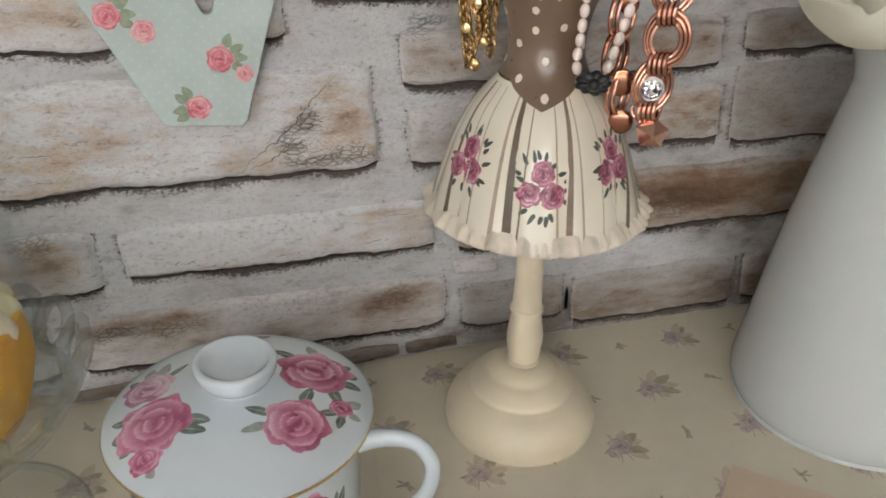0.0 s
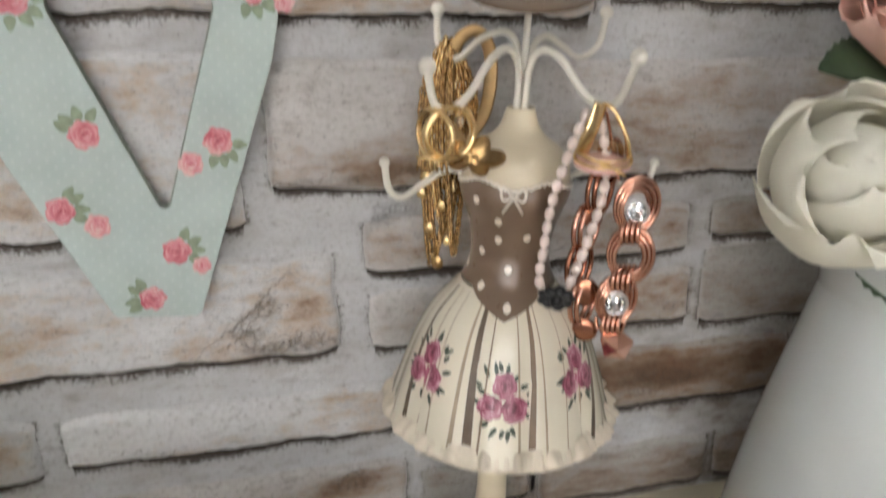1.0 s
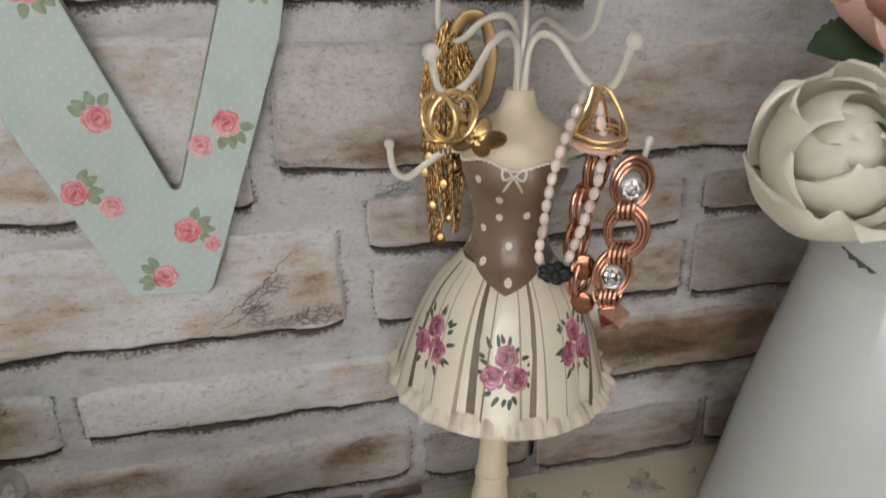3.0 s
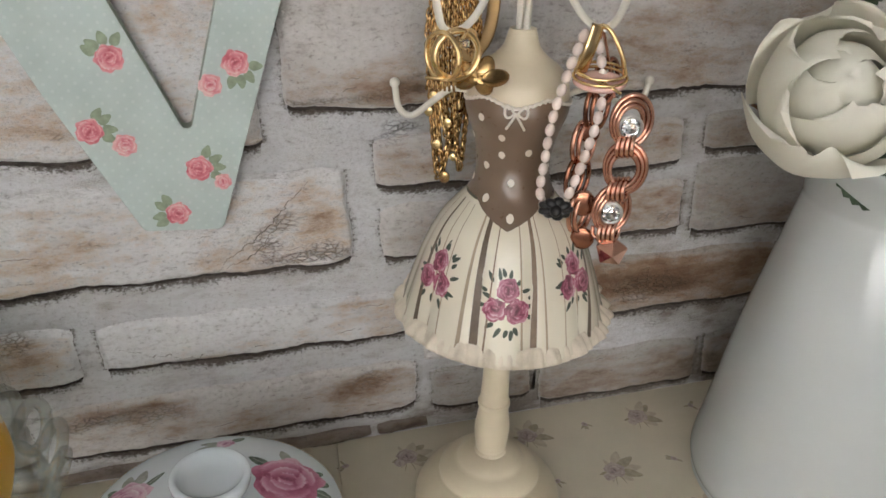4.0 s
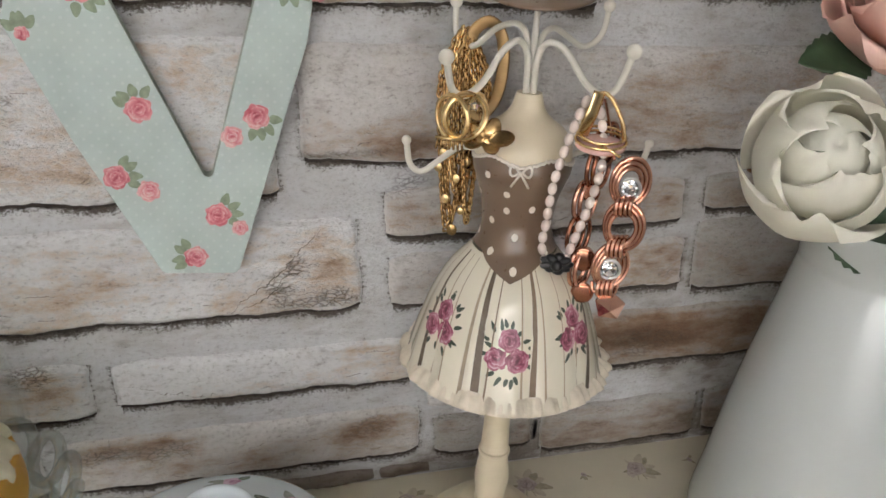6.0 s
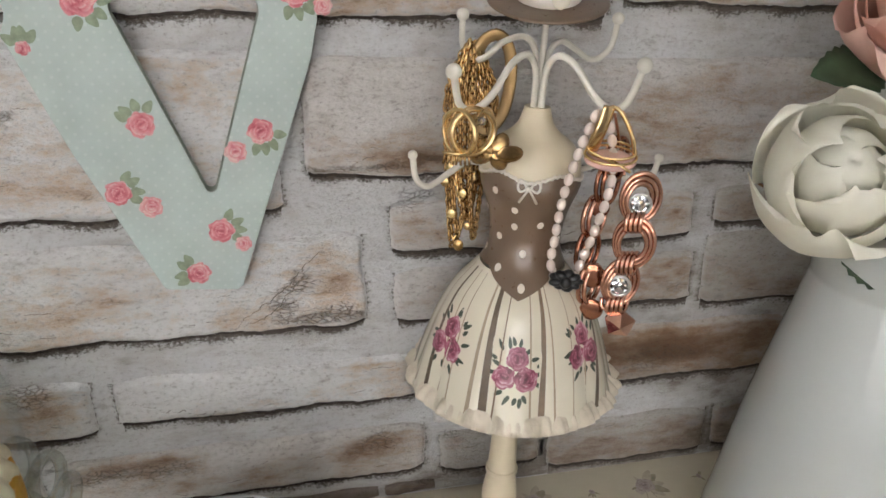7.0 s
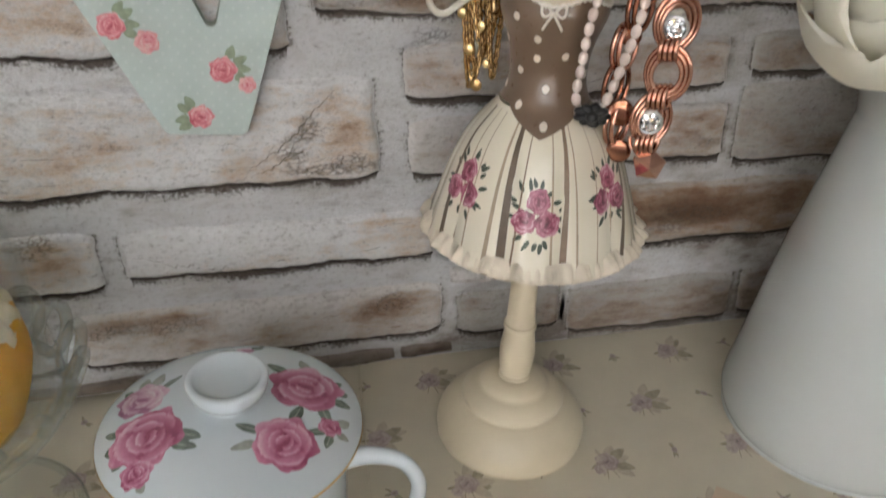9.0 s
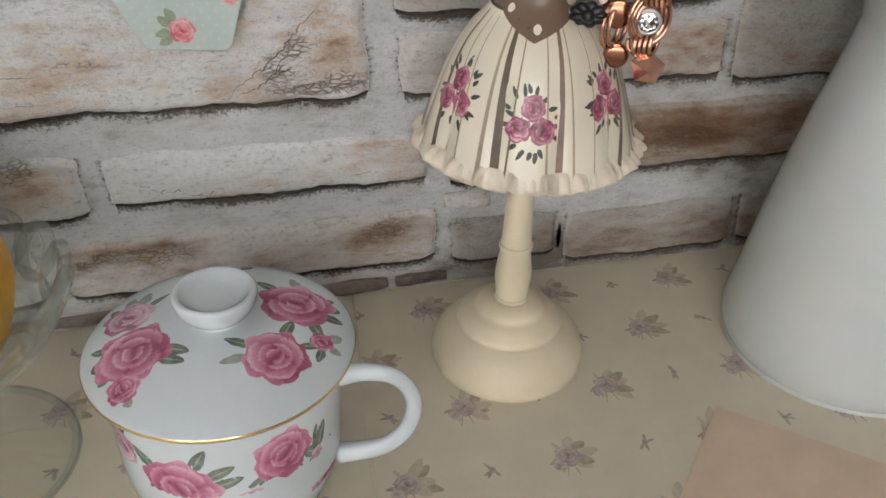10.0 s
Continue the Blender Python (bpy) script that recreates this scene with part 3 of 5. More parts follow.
def form_radius(a, z):
    r = float(np.interp(z, FORM_Z, FORM_R))
    k = min(1, max(0, (17.4 - z) / 4))
    flute = 1 + 0.045 * k * abs(math.sin(5.5 * a_diff(a) + 1.32)) ** 0.7 - 0.025 * k
    c = math.cos(a - FRONT_A)
    bust = 0.16 * math.exp(-((z - 21.3) / 0.7) ** 2) * (math.exp(-((a_diff(a) - 0.55) / 0.4) ** 2) + math.exp(-((a_diff(a) + 0.55) / 0.4) ** 2))
    torso = min(1, max(0, (z - 17.6) / 1.5)) * 0.12 * (c * c)
    return r * flute * (1 - torso) + bust


def a_diff(a):
    return (a - FRONT_A + math.pi) % math.tau - math.pi


def on_form(u, v, h):
    """u: degrees to the right of the front; v: height."""
    a = FRONT_A + radians(u)
    r = form_radius(a, v) + h
    return (AX + r * math.cos(a), AY + r * math.sin(a), v)


def degree_place(v0):
    """The same, with u in centimetres round the form at the height v0."""
    r0 = float(np.interp(v0, FORM_Z, FORM_R))
    return lambda u0: (lambda u, v, h: on_form(u0 + math.degrees((u) / r0), v, h))


def sheet(bm, low, high, lift, seg=120, rows=26, mi=0):
    """A skin on the form between two heights that vary with the angle (degrees from the front)."""
    cols = []
    for k in range(seg):
        d = -180 + 360 * k / seg
        lo, hi = low(d), high(d)
        cols.append([bm.verts.new(on_form(d, lo + (hi - lo) * j / rows, lift)) for j in range(rows + 1)])
    for k in range(seg):
        a, b = cols[k], cols[(k + 1) % seg]
        for j in range(rows):
            bm.faces.new((a[j], b[j], b[j + 1], a[j + 1])).material_index = mi


def bodice_low(d):
    return 17.85 - 0.85 * max(0, 1 - abs(d) / 48) ** 1.0


def bodice_high(d):
    lobe = 0.35 * math.exp(-((abs(d) - 38) / 24) ** 2)
    return 21.75 + lobe + 0.08 * math.cos(radians(d))


def jewellery_stand():
    root = thing("jewellery_stand", AX, AY, 0, "cream dress-form jewellery stand with brown polka-dot bodice and floral skirt", "jewellery stand")
    bm = lathe(bmesh.new(), rounded([(0, 0), (3.3, 0), (3.62, 0.15), (3.72, 0.6), (3.6, 1.15), (3.2, 1.75), (2.75, 2.1), (2.55, 2.22)], 4)
               + rounded([(2.5, 2.3), (2.5, 2.5), (2.15, 2.85), (1.72, 3.05)], 3) + rounded([(1.66, 3.12), (1.5, 3.35), (1.2, 3.5), (0.9, 3.56)], 3) + [(0, 3.56)], AX, AY, 72)
    part("base", bm, CREAM, root, "turned round cream base")
    bm = lathe(bmesh.new(), [(0, 3.4)] + rounded([(0.78, 3.4), (0.8, 3.6), (0.7, 3.75)], 3) + rounded([(0.76, 3.82), (0.84, 4.6), (0.86, 5.1), (0.74, 6.0), (0.66, 6.35)], 5)
               + rounded([(0.78, 6.42), (0.78, 6.62), (0.7, 6.72), (0.66, 7.4), (0.62, 9.0), (0.6, 12.4)], 5) + [(0, 12.4)], AX, AY, 40)
    part("pole", bm, CREAM, root, "turned cream pole")
    bm = bmesh.new()
    sheet(bm, lambda d: 12.0, lambda d: 17.75, 0.0, 144, 24)
    lathe(bm, [(0.5, 12.35), (3.0, 12.35), (4.3, 12.1)], AX, AY, 48)
    skirt = part("skirt", bm, SKIRT, root, "ivory bell skirt with painted stripes and roses")
    # painted stripes: angle at the hem, angle at the waist, width
    bm = bmesh.new()
    stripes = [(-54, -67, 3.4, 0), (-44, -55, 1.2, 1), (-36, -44, 1.0, 1), (-22.2, -24, 2.4, 1), (-13.6, -17.5, 5.0, 0), (-8, -6.5, 1.1, 2), (12.7, 11.4, 1.3, 1), (19, 22.5, 3.8, 2), (26.8, 28, 1.2, 1),
               (38, 46, 0.8, 1), (49.6, 60, 1.2, 1), (57.6, 80, 3.4, 0), (68, 92, 1.2, 1), (-66, -80, 1.6, 1), (-84, -100, 3.2, 0), (90, 110, 3.2, 0)]
    stripes += [(k, k, 3.2 if n % 2 else 1.0, 0 if n % 2 else 1) for n, k in enumerate(range(110, 260, 11))]
    for hem, waist, wide, tone in stripes:
        cols = []
        for j in range(21):
            f = j / 20
            v = 12.25 + 5.35 * f
            d = hem + (waist - hem) * f
            w = wide * (1 - 0.15 * f)
            cols.append([bm.verts.new(on_form(d - w / 2, v, 0.01)), bm.verts.new(on_form(d + w / 2, v, 0.01))])
        for a, b in zip(cols, cols[1:]):
            bm.faces.new((a[0], a[1], b[1], b[0])).material_index = tone
    part("stripe_print", bm, [STRIPE, FAWN, UMBER], skirt, "brown and fawn painted stripes")
    rng = random.Random(5)
    for d, v in ((-49.5, 14.8), (3, 14.45), (54, 15.0)):
        bm = bmesh.new()
        put = degree_place(v)(d)
        for k in range(19):
            t = math.tau * k / 19 + rng.uniform(-0.2, 0.2)
            rad = rng.uniform(0.62, 0.95)
            printed_leaf(bm, put, rad * math.cos(t), v + rad * 1.15 * math.sin(t), rng.uniform(0.3, 0.5), 0.17, t + rng.uniform(-0.4, 0.4), rng, 3)
        for u, w, r in ((0.04, 0.5, 0.5), (-0.46, -0.3, 0.5), (0.44, -0.32, 0.52)):
            printed_rose(bm, put, u, v + w, r, rng, 0.0, 9, 28)
        part("rose_print", bm, [SKIRT_ROSE, INK["cerise"], INK["petal"], INK["green"]], skirt, "", False)
    # ruffled hem
    bm = bmesh.new()
    seg, ring = 300, 10
    cols = []
    rr = random.Random(2)
    jit = [rr.uniform(-1, 1) for _ in range(seg)]
    for k in range(seg):
        a = math.tau * k / seg
        wave = 1.2 * math.sin(21 * a + 0.8 * math.sin(3 * a)) + 0.9 * math.sin(43 * a + 1) + 0.8 * math.sin(67 * a) + 0.8 * jit[k]
        col = []
        for j in range(ring):
            f = j / (ring - 1)
            r = 4.35 + 0.42 * math.sin(f * 2.0) + 0.13 * wave * f ** 0.7 - (0.25 if j == ring - 1 else 0)
            z = 12.6 - 0.85 * f + 0.11 * wave * f
            col.append(bm.verts.new((AX + r * math.cos(a), AY + r * math.sin(a), z)))
        col.append(bm.verts.new((AX + 4.0 * math.cos(a), AY + 4.0 * math.sin(a), 12.05)))
        cols.append(col)
    for k in range(seg):
        for j in range(ring):
            bm.faces.new((cols[k][j], cols[(k + 1) % seg][j], cols[(k + 1) % seg][j + 1], cols[k][j + 1]))
    part("frill", bm, LACE, root, "ruffled cream lace-effect hem")
    bm = bmesh.new()
    sheet(bm, bodice_low, bodice_high, 0.045, 120, 26)
    bodice = part("bodice", bm, BROWN, root, "brown polka-dot bodice with sweetheart neckline")
    dots = [(-40, 21.4), (42, 21.1), (-17, 20.6), (-18, 19.8), (24, 19.95), (-46, 19.2), (0, 18.65), (-34, 17.95), (2, 17.42), (50, 17.95), (70, 19.1), (-75, 20.3), (-80, 18.4), (85, 20.9), (95, 18.3), (130, 20), (-120, 20), (180, 19)]
    for d, v in dots:
        bm = bmesh.new()
        put = degree_place(v)(d)
        blot(bm, put, oval(0, v, 0.15, 0.16, 0, rng, 16, 0.05), 0.06, 0)
        part("polka_dot", bm, DOT, bodice)
    bm = bmesh.new()
    ridge = [on_form(d, bodice_high(d) + 0.03 + 0.04 * math.sin(d * 0.9), 0.05) for d in range(-180, 180, 3)]
    tube(bm, ridge, 0.075, 6, True)
    part("neck_trim", bm, DOT, bodice, "scalloped white neckline trim")
    bm = bmesh.new()
    for s in (-1, 1):
        loop = [on_form(s * (2 + 11 * math.sin(t)), 21.72 + 0.26 * math.sin(2 * t) * 0.9 + 0.1 * math.sin(t), 0.1) for t in [math.pi * k / 12 for k in range(13)]]
        tube(bm, loop, 0.055, 6)
        tube(bm, [on_form(0, 21.68, 0.12), on_form(s * 5, 21.4, 0.09), on_form(s * 11, 21.05, 0.09)], 0.05, 6)
    ball(bm, on_form(0, 21.7, 0.1), 0.09, 8, 6)
    part("bow", bm, DOT, bodice, "small white bow")
    bm = bmesh.new()
    sheet(bm, lambda d: 21.6, lambda d: 24.55, 0.0, 96, 22)
    top = [on_form(-180 + 360 * k / 96, 24.55, 0) for k in range(96)]
    bm.faces.new([bm.verts.new(p) for p in top])
    part("bust", bm, CREAM, root, "plain cream shoulders and neck")
    bm = tube(bmesh.new(), [(AX, AY, 24.3), (AX, AY, 28.6)], 0.13, 12)
    part("rod", bm, WIRE, root, "thin white rod")

    def hook(path, r=0.14, knob=0.3):
        bm = bmesh.new()
        pts = smooth_line([at_stand(*p) for p in path], 7)
        tube(bm, pts, r, 10)
        ball(bm, pts[-1], knob, 16, 10)
        part("hook", bm, WIRE, root, "bent white wire hook with round tip")
    hook([(-0.15, 0.1, 24.3), (-0.2, 0.35, 26.0), (-0.55, 1.0, 26.75), (-1.1, 1.7, 26.5), (-1.75, 2.6, 25.4), (-2.35, 3.0, 24.95), (-2.85, 3.2, 25.2), (-3.1, 3.4, 26.4)])
    hook([(0.15, 0.1, 24.3), (0.2, 0.3, 26.0), (0.6, 0.8, 26.75), (1.3, 1.2, 26.5), (2.1, 1.6, 25.5), (2.75, 1.9, 25.15), (3.3, 2.1, 25.5), (3.7, 2.4, 26.95)])
    hook([(-0.15, -0.1, 24.3), (-0.2, -0.3, 26.3), (-0.7, -0.7, 27.1), (-1.6, -1.2, 26.8), (-2.4, -1.6, 26.0), (-3.0, -1.9, 25.9), (-3.4, -2.1, 26.5), (-3.45, -2.2, 27.6)], 0.13, 0.27)
    hook([(0.15, -0.1, 24.3), (0.2, -0.4, 26.4), (0.65, -1.0, 27.0), (1.3, -1.8, 26.6), (1.9, -2.6, 26.1), (2.4, -3.1, 26.1), (2.85, -3.4, 26.6), (3.0, -3.5, 27.7)], 0.13, 0.27)
    hook([(-1.7, 0, 21.9), (-2.6, 0.4, 22.1), (-3.3, 0.8, 21.7), (-4.1, 1.2, 21.15), (-4.6, 1.4, 21.5), (-4.75, 1.6, 22.55)], 0.13, 0.2)
    hook([(1.7, 0, 21.9), (2.8, -0.4, 22.2), (3.8, -0.8, 21.7), (4.6, -1.2, 21.3), (5.1, -1.4, 21.6), (5.3, -1.5, 22.4)], 0.13, 0.2)

    # brown hat, tipped to the front
    tip = Matrix.Translation((AX, AY, 28.65)) @ Matrix.Rotation(radians(14), 4, RIGHT)
    bm = lathe(bmesh.new(), rounded([(0, -0.02), (1.2, -0.02), (2.2, 0.0), (2.36, 0.06), (2.2, 0.14), (1.3, 0.14)], 3) + [(1.22, 0.15)], 0, 0, 56)
    bmesh.ops.transform(bm, matrix=tip, verts=bm.verts)
    hat = part("hat", bm, BROWN, root, "small brown brimmed hat")
    bm = lathe(bmesh.new(), [(1.22, 0.12)] + rounded([(1.2, 0.5), (1.12, 0.95), (0.95, 1.15), (0.5, 1.1), (0, 1.02)], 4), 0, 0, 40)
    bmesh.ops.transform(bm, matrix=tip, verts=bm.verts)
    part("hat_crown", bm, BROWN, hat)
    bm = lathe(bmesh.new(), [(1.22, 0.14), (1.27, 0.2), (1.25, 0.5), (1.2, 0.55)], 0, 0, 40)
    bmesh.ops.transform(bm, matrix=tip, verts=bm.verts)
    part("hat_band", bm, DOT, hat, "cream hat band")
    fl = tip @ Matrix.Translation(FRONT * 0.95 + RIGHT * 0.6 + Vector((0, 0, 1.1)))
    for turned, size in ((2.75, 1.25), (2.05, 1.35), (1.35, 1.1), (0.45, 0.8), (-0.35, 0.85), (-1.75, 0.85), (3.5, 0.95)):
        bm = bmesh.new()
        turn = Matrix.Rotation(FRONT_A - math.pi / 2 + math.pi, 4, "Z") @ Matrix.Rotation(radians(62), 4, "X") @ Matrix.Rotation(turned, 4, "Z")
        ball(bm, (0.6 * size, 0, 0.1 + 0.05 * math.sin(7 * turned)), 0.6, 14, 9, (1.0 * size, 0.62, 0.2))
        bmesh.ops.transform(bm, matrix=fl @ turn, verts=bm.verts)
        part("petal", bm, SKIRT, hat, "cream flower petal")
    bm = ball(bmesh.new(), fl @ (FRONT * 0.3 + Vector((0, 0, 0.12))), 0.24, 12, 8)
    part("flower_heart", bm, BROWN, hat, "brown flower heart")


jewellery_stand()


# ---- jewellery on the stand ----
def torus(bm, at, turn, R, r, n=32, seg=8, squash=1.0, wide=1.0, mi=0):
    """A ring; squash makes it oval, wide makes its band broad."""
    rings = []
    for k in range(n):
        t = math.tau * k / n
        d = Vector((math.cos(t), math.sin(t) * squash, 0))
        rings.append([bm.verts.new(Vector(at) + turn.to_3x3() @ (d * (R + r * math.cos(math.tau * s / seg)) + Vector((0, 0, wide * r * math.sin(math.tau * s / seg))))) for s in range(seg)])
    for k in range(n):
        a, b = rings[k], rings[(k + 1) % n]
        for s in range(seg):
            bm.faces.new((a[s], a[(s + 1) % seg], b[(s + 1) % seg], b[s])).material_index = mi


FACE = Matrix.Rotation(FRONT_A + math.pi / 2, 4, "Z") @ Matrix.Rotation(radians(90), 4, "X")


def evenly(pts, gap):
    out, left = [], 0.0
    for a, b in zip(pts, pts[1:]):
        d = (b - a).length
        while left <= d:
            out.append((a.lerp(b, left / d if d else 0), (b - a).normalized()))
            left += gap
        left -= d
    return out


def gold_chains():
    root = thing("gold_necklace", *at_stand(-2.9, -1.6, 17.5), "bundle of fine gold chain necklaces hanging from a hook", "necklace")
    rng = random.Random(8)
    for k in range(6):
        low = (17.6, 18.3, 19.4, 18.9, 20.6, 18.0)[k]
        off = (k - 2.5) * 0.22
        pts = smooth_line([at_stand(-3.05 + off * 0.4, -1.9, 26.25 + 0.1 * (k % 3)), at_stand(-3.3 + off, -1.7 + 0.1 * k, 24.4), at_stand(-3.15 + off, -1.5 + 0.15 * k, 21.5), at_stand(-2.75 + off * 0.8, -1.3, low),
                           at_stand(-2.35 + off * 0.5, -1.6, 21.3), at_stand(-2.35 + off, -1.9, 24.3), at_stand(-2.75 + off * 0.3, -1.95, 26.2)], 12)
        bm = bmesh.new()
        for n, (p, t) in enumerate(evenly(pts, 0.2 if k % 2 else 0.26)):
            q = t.to_track_quat("X", "Z").to_matrix().to_4x4() @ Matrix.Rotation(radians(90) * (n % 2) + 0.4, 4, "X")
            torus(bm, p, q, 0.17 if k % 2 else 0.22, 0.07, 10, 5, 0.62)
        part("strand", bm, GOLD if k == 2 else OLDGOLD, root, "fine gold chain", True, "stuff")
    for a, b, z in ((-3.5, -1.0, 21.3), (-2.85, -0.9, 20.2), (-3.3, -0.9, 19.2), (-2.6, -1.1, 18.6), (-2.95, -1.2, 17.6), (-3.7, -1.1, 20.6), (-2.5, -1.0, 21.0), (-3.0, -1.0, 21.8)):
        bm = bmesh.new()
        ball(bm, at_stand(a, b, z), 0.2 + 0.05 * math.sin(9 * z), 12, 8, (1, 1.2, 0.3), FACE)
        part("drop", bm, GOLD if z > 18 else OLDGOLD, root, "small gold disc drop")
    # broad band hanging behind
    band = thing("bangle", *at_stand(-1.6, -1.9, 24), "flat old-gold band hung behind the chains", "bangle")
    bm = bmesh.new()
    pts = smooth_line([at_stand(-2.9, -1.7, 25.6), at_stand(-2.5, -1.9, 26.6), at_stand(-1.9, -2.0, 26.9), at_stand(-1.4, -2.0, 26.3), at_stand(-1.25, -1.9, 25.0), at_stand(-1.5, -1.8, 23.6), at_stand(-2.2, -1.7, 22.9), at_stand(-2.9, -1.6, 23.7)], 6)
    tube(bm, pts, 0.27, 8, True, 0.22)
    part("band", bm, DULLGOLD, band)


def gold_rings():
    root = thing("ring", *at_stand(-2.35, 3.2, 23.4), "polished gold ring with a square crystal, hung on a hook", "ring", "rings on the stand")
    at = at_stand(-2.3, 3.05, 24.15)
    turn = FACE @ Matrix.Rotation(radians(28), 4, "Y")
    bm = bmesh.new()
    torus(bm, at, turn, 0.86, 0.13, 40, 10, 1.0, 1.5)
    part("band", bm, GOLD, root)
    bm = bmesh.new()
    block(bm, -0.18, 0.18, -0.16, 0.16, -0.1, 0.12)
    bmesh.ops.bevel(bm, geom=list(bm.edges), offset=0.05, segments=1, affect="EDGES")
    bmesh.ops.transform(bm, matrix=Matrix.Translation(at + Vector((0, 0, 0.5)) + FRONT * 0.35 + RIGHT * 0.3) @ FACE, verts=bm.verts)
    part("stone", bm, CRYSTAL, root, "clear square crystal", False)
    root = thing("ring", *at_stand(-2.75, 3.3, 23.2), "gold ring with a slatted crown, hung beside another ring", "ring", "rings on the stand")
    at = at_stand(-2.75, 3.35, 24.15)
    bm = bmesh.new()
    torus(bm, at, FACE @ Matrix.Rotation(radians(-40), 4, "Y"), 0.84, 0.09, 36, 8, 1.0, 1.3)
    part("band", bm, GOLD, root)
    for k in range(7):
        bm = bmesh.new()
        p = at + Vector((0, 0, -0.82)) + RIGHT * (-0.5 + 0.15 * k) + FRONT * 0.1
        tube(bm, [p, p + Vector((0, 0, -0.42)) + RIGHT * (k - 3) * 0.02], 0.05, 6)
        part("prong", bm, OLDGOLD, root)
    bm = bmesh.new()
    p = at + Vector((0, 0, -0.8)) + FRONT * 0.1
    tube(bm, [p + RIGHT * -0.6, p + RIGHT * 0.5], 0.07, 6)
    part("crown_bar", bm, GOLD, root)
    root = thing("ring", *at_stand(-1.5, 2.6, 22.9), "gold ring with leaf-shaped plates, hung on a hook", "ring", "rings on the stand")
    for k in range(5):
        bm = bmesh.new()
        t = math.tau * k / 5
        m = Matrix.Translation(at_stand(-1.45 + 0.6 * math.cos(t), 2.75, 23.3 + 0.28 * math.sin(t))) @ FACE @ Matrix.Rotation(t, 4, "Z") @ Matrix.Rotation(radians(25), 4, "Y")
        ball(bm, (0, 0, 0), 0.56, 14, 8, (1, 0.62, 0.12))
        bmesh.ops.transform(bm, matrix=m, verts=bm.verts)
        part("leaf_plate", bm, OLDGOLD, root)
    bm = bmesh.new()
    torus(bm, at_stand(-1.9, 2.85, 24.2), FACE @ Matrix.Rotation(radians(70), 4, "Y"), 0.8, 0.07, 30, 7)
    part("band", bm, GOLD, root)


def stone_ring():
    root = thing("ring", *at_stand(3.0, 2.2, 22.8), "gold cocktail ring with a large oval pink stone", "ring", "rings on the stand")
    c = at_stand(2.95, 2.2, 23.35)
    flat = Matrix.Rotation(FRONT_A + math.pi / 2, 4, "Z") @ Matrix.Rotation(radians(14), 4, "X")
    bm = bmesh.new()
    ball(bm, (0, 0, 0), 1.0, 28, 12, (1.0, 0.72, 0.26), flat)
    bmesh.ops.translate(bm, vec=c + Vector((0, 0, -0.1)), verts=bm.verts)
    part("stone", bm, PINKSTONE, root, "oval pink stone")
    for dz, R in ((0.1, 0.98), (0.3, 0.92)):
        bm = bmesh.new()
        torus(bm, c + Vector((0, 0, dz)), flat, R, 0.06, 40, 7, 0.74)
        part("setting_rim", bm, GOLD, root)
    for s in (-1, 1):
        bm = bmesh.new()
        for o in (-0.16, 0.16):
            tube(bm, smooth_line([c + RIGHT * s * 0.85 + Vector((0, 0, 0.2)) + FRONT * o, c + RIGHT * s * 0.7 + Vector((0, 0, 0.9)) + FRONT * o * 1.6, c + RIGHT * (s * 0.3 - 0.1) + Vector((0, 0, 1.75)) + FRONT * o * 0.8, c + RIGHT * -0.15 + Vector((0, 0, 1.95))], 5), 0.08, 7)
        part("shank", bm, GOLD, root)
    bm = bmesh.new()
    tube(bm, smooth_line([c + RIGHT * -0.75 + Vector((0, 0, 0.3)) + FRONT * 0.3, c + RIGHT * -0.5 + Vector((0, 0, 1.2)) + FRONT * 0.4, c + RIGHT * -0.3 + Vector((0, 0, 2.0)) + FRONT * 0.2], 5), 0.26, 10, False, 0.25)
    part("broad_shank", bm, GOLD, root)
    bm = bmesh.new()
    for x0, x1 in ((-0.9, 0.1), (0.1, 0.75)):
        tube(bm, [c + RIGHT * x0 + FRONT * 0.55 + Vector((0, 0, 0.35 if x0 < 0 else 0.02)), c + RIGHT * x1 + FRONT * 0.7 + Vector((0, 0, 0.0 if x0 < 0 else -0.3))], 0.06, 6)
    part("claw", bm, GOLD, root)


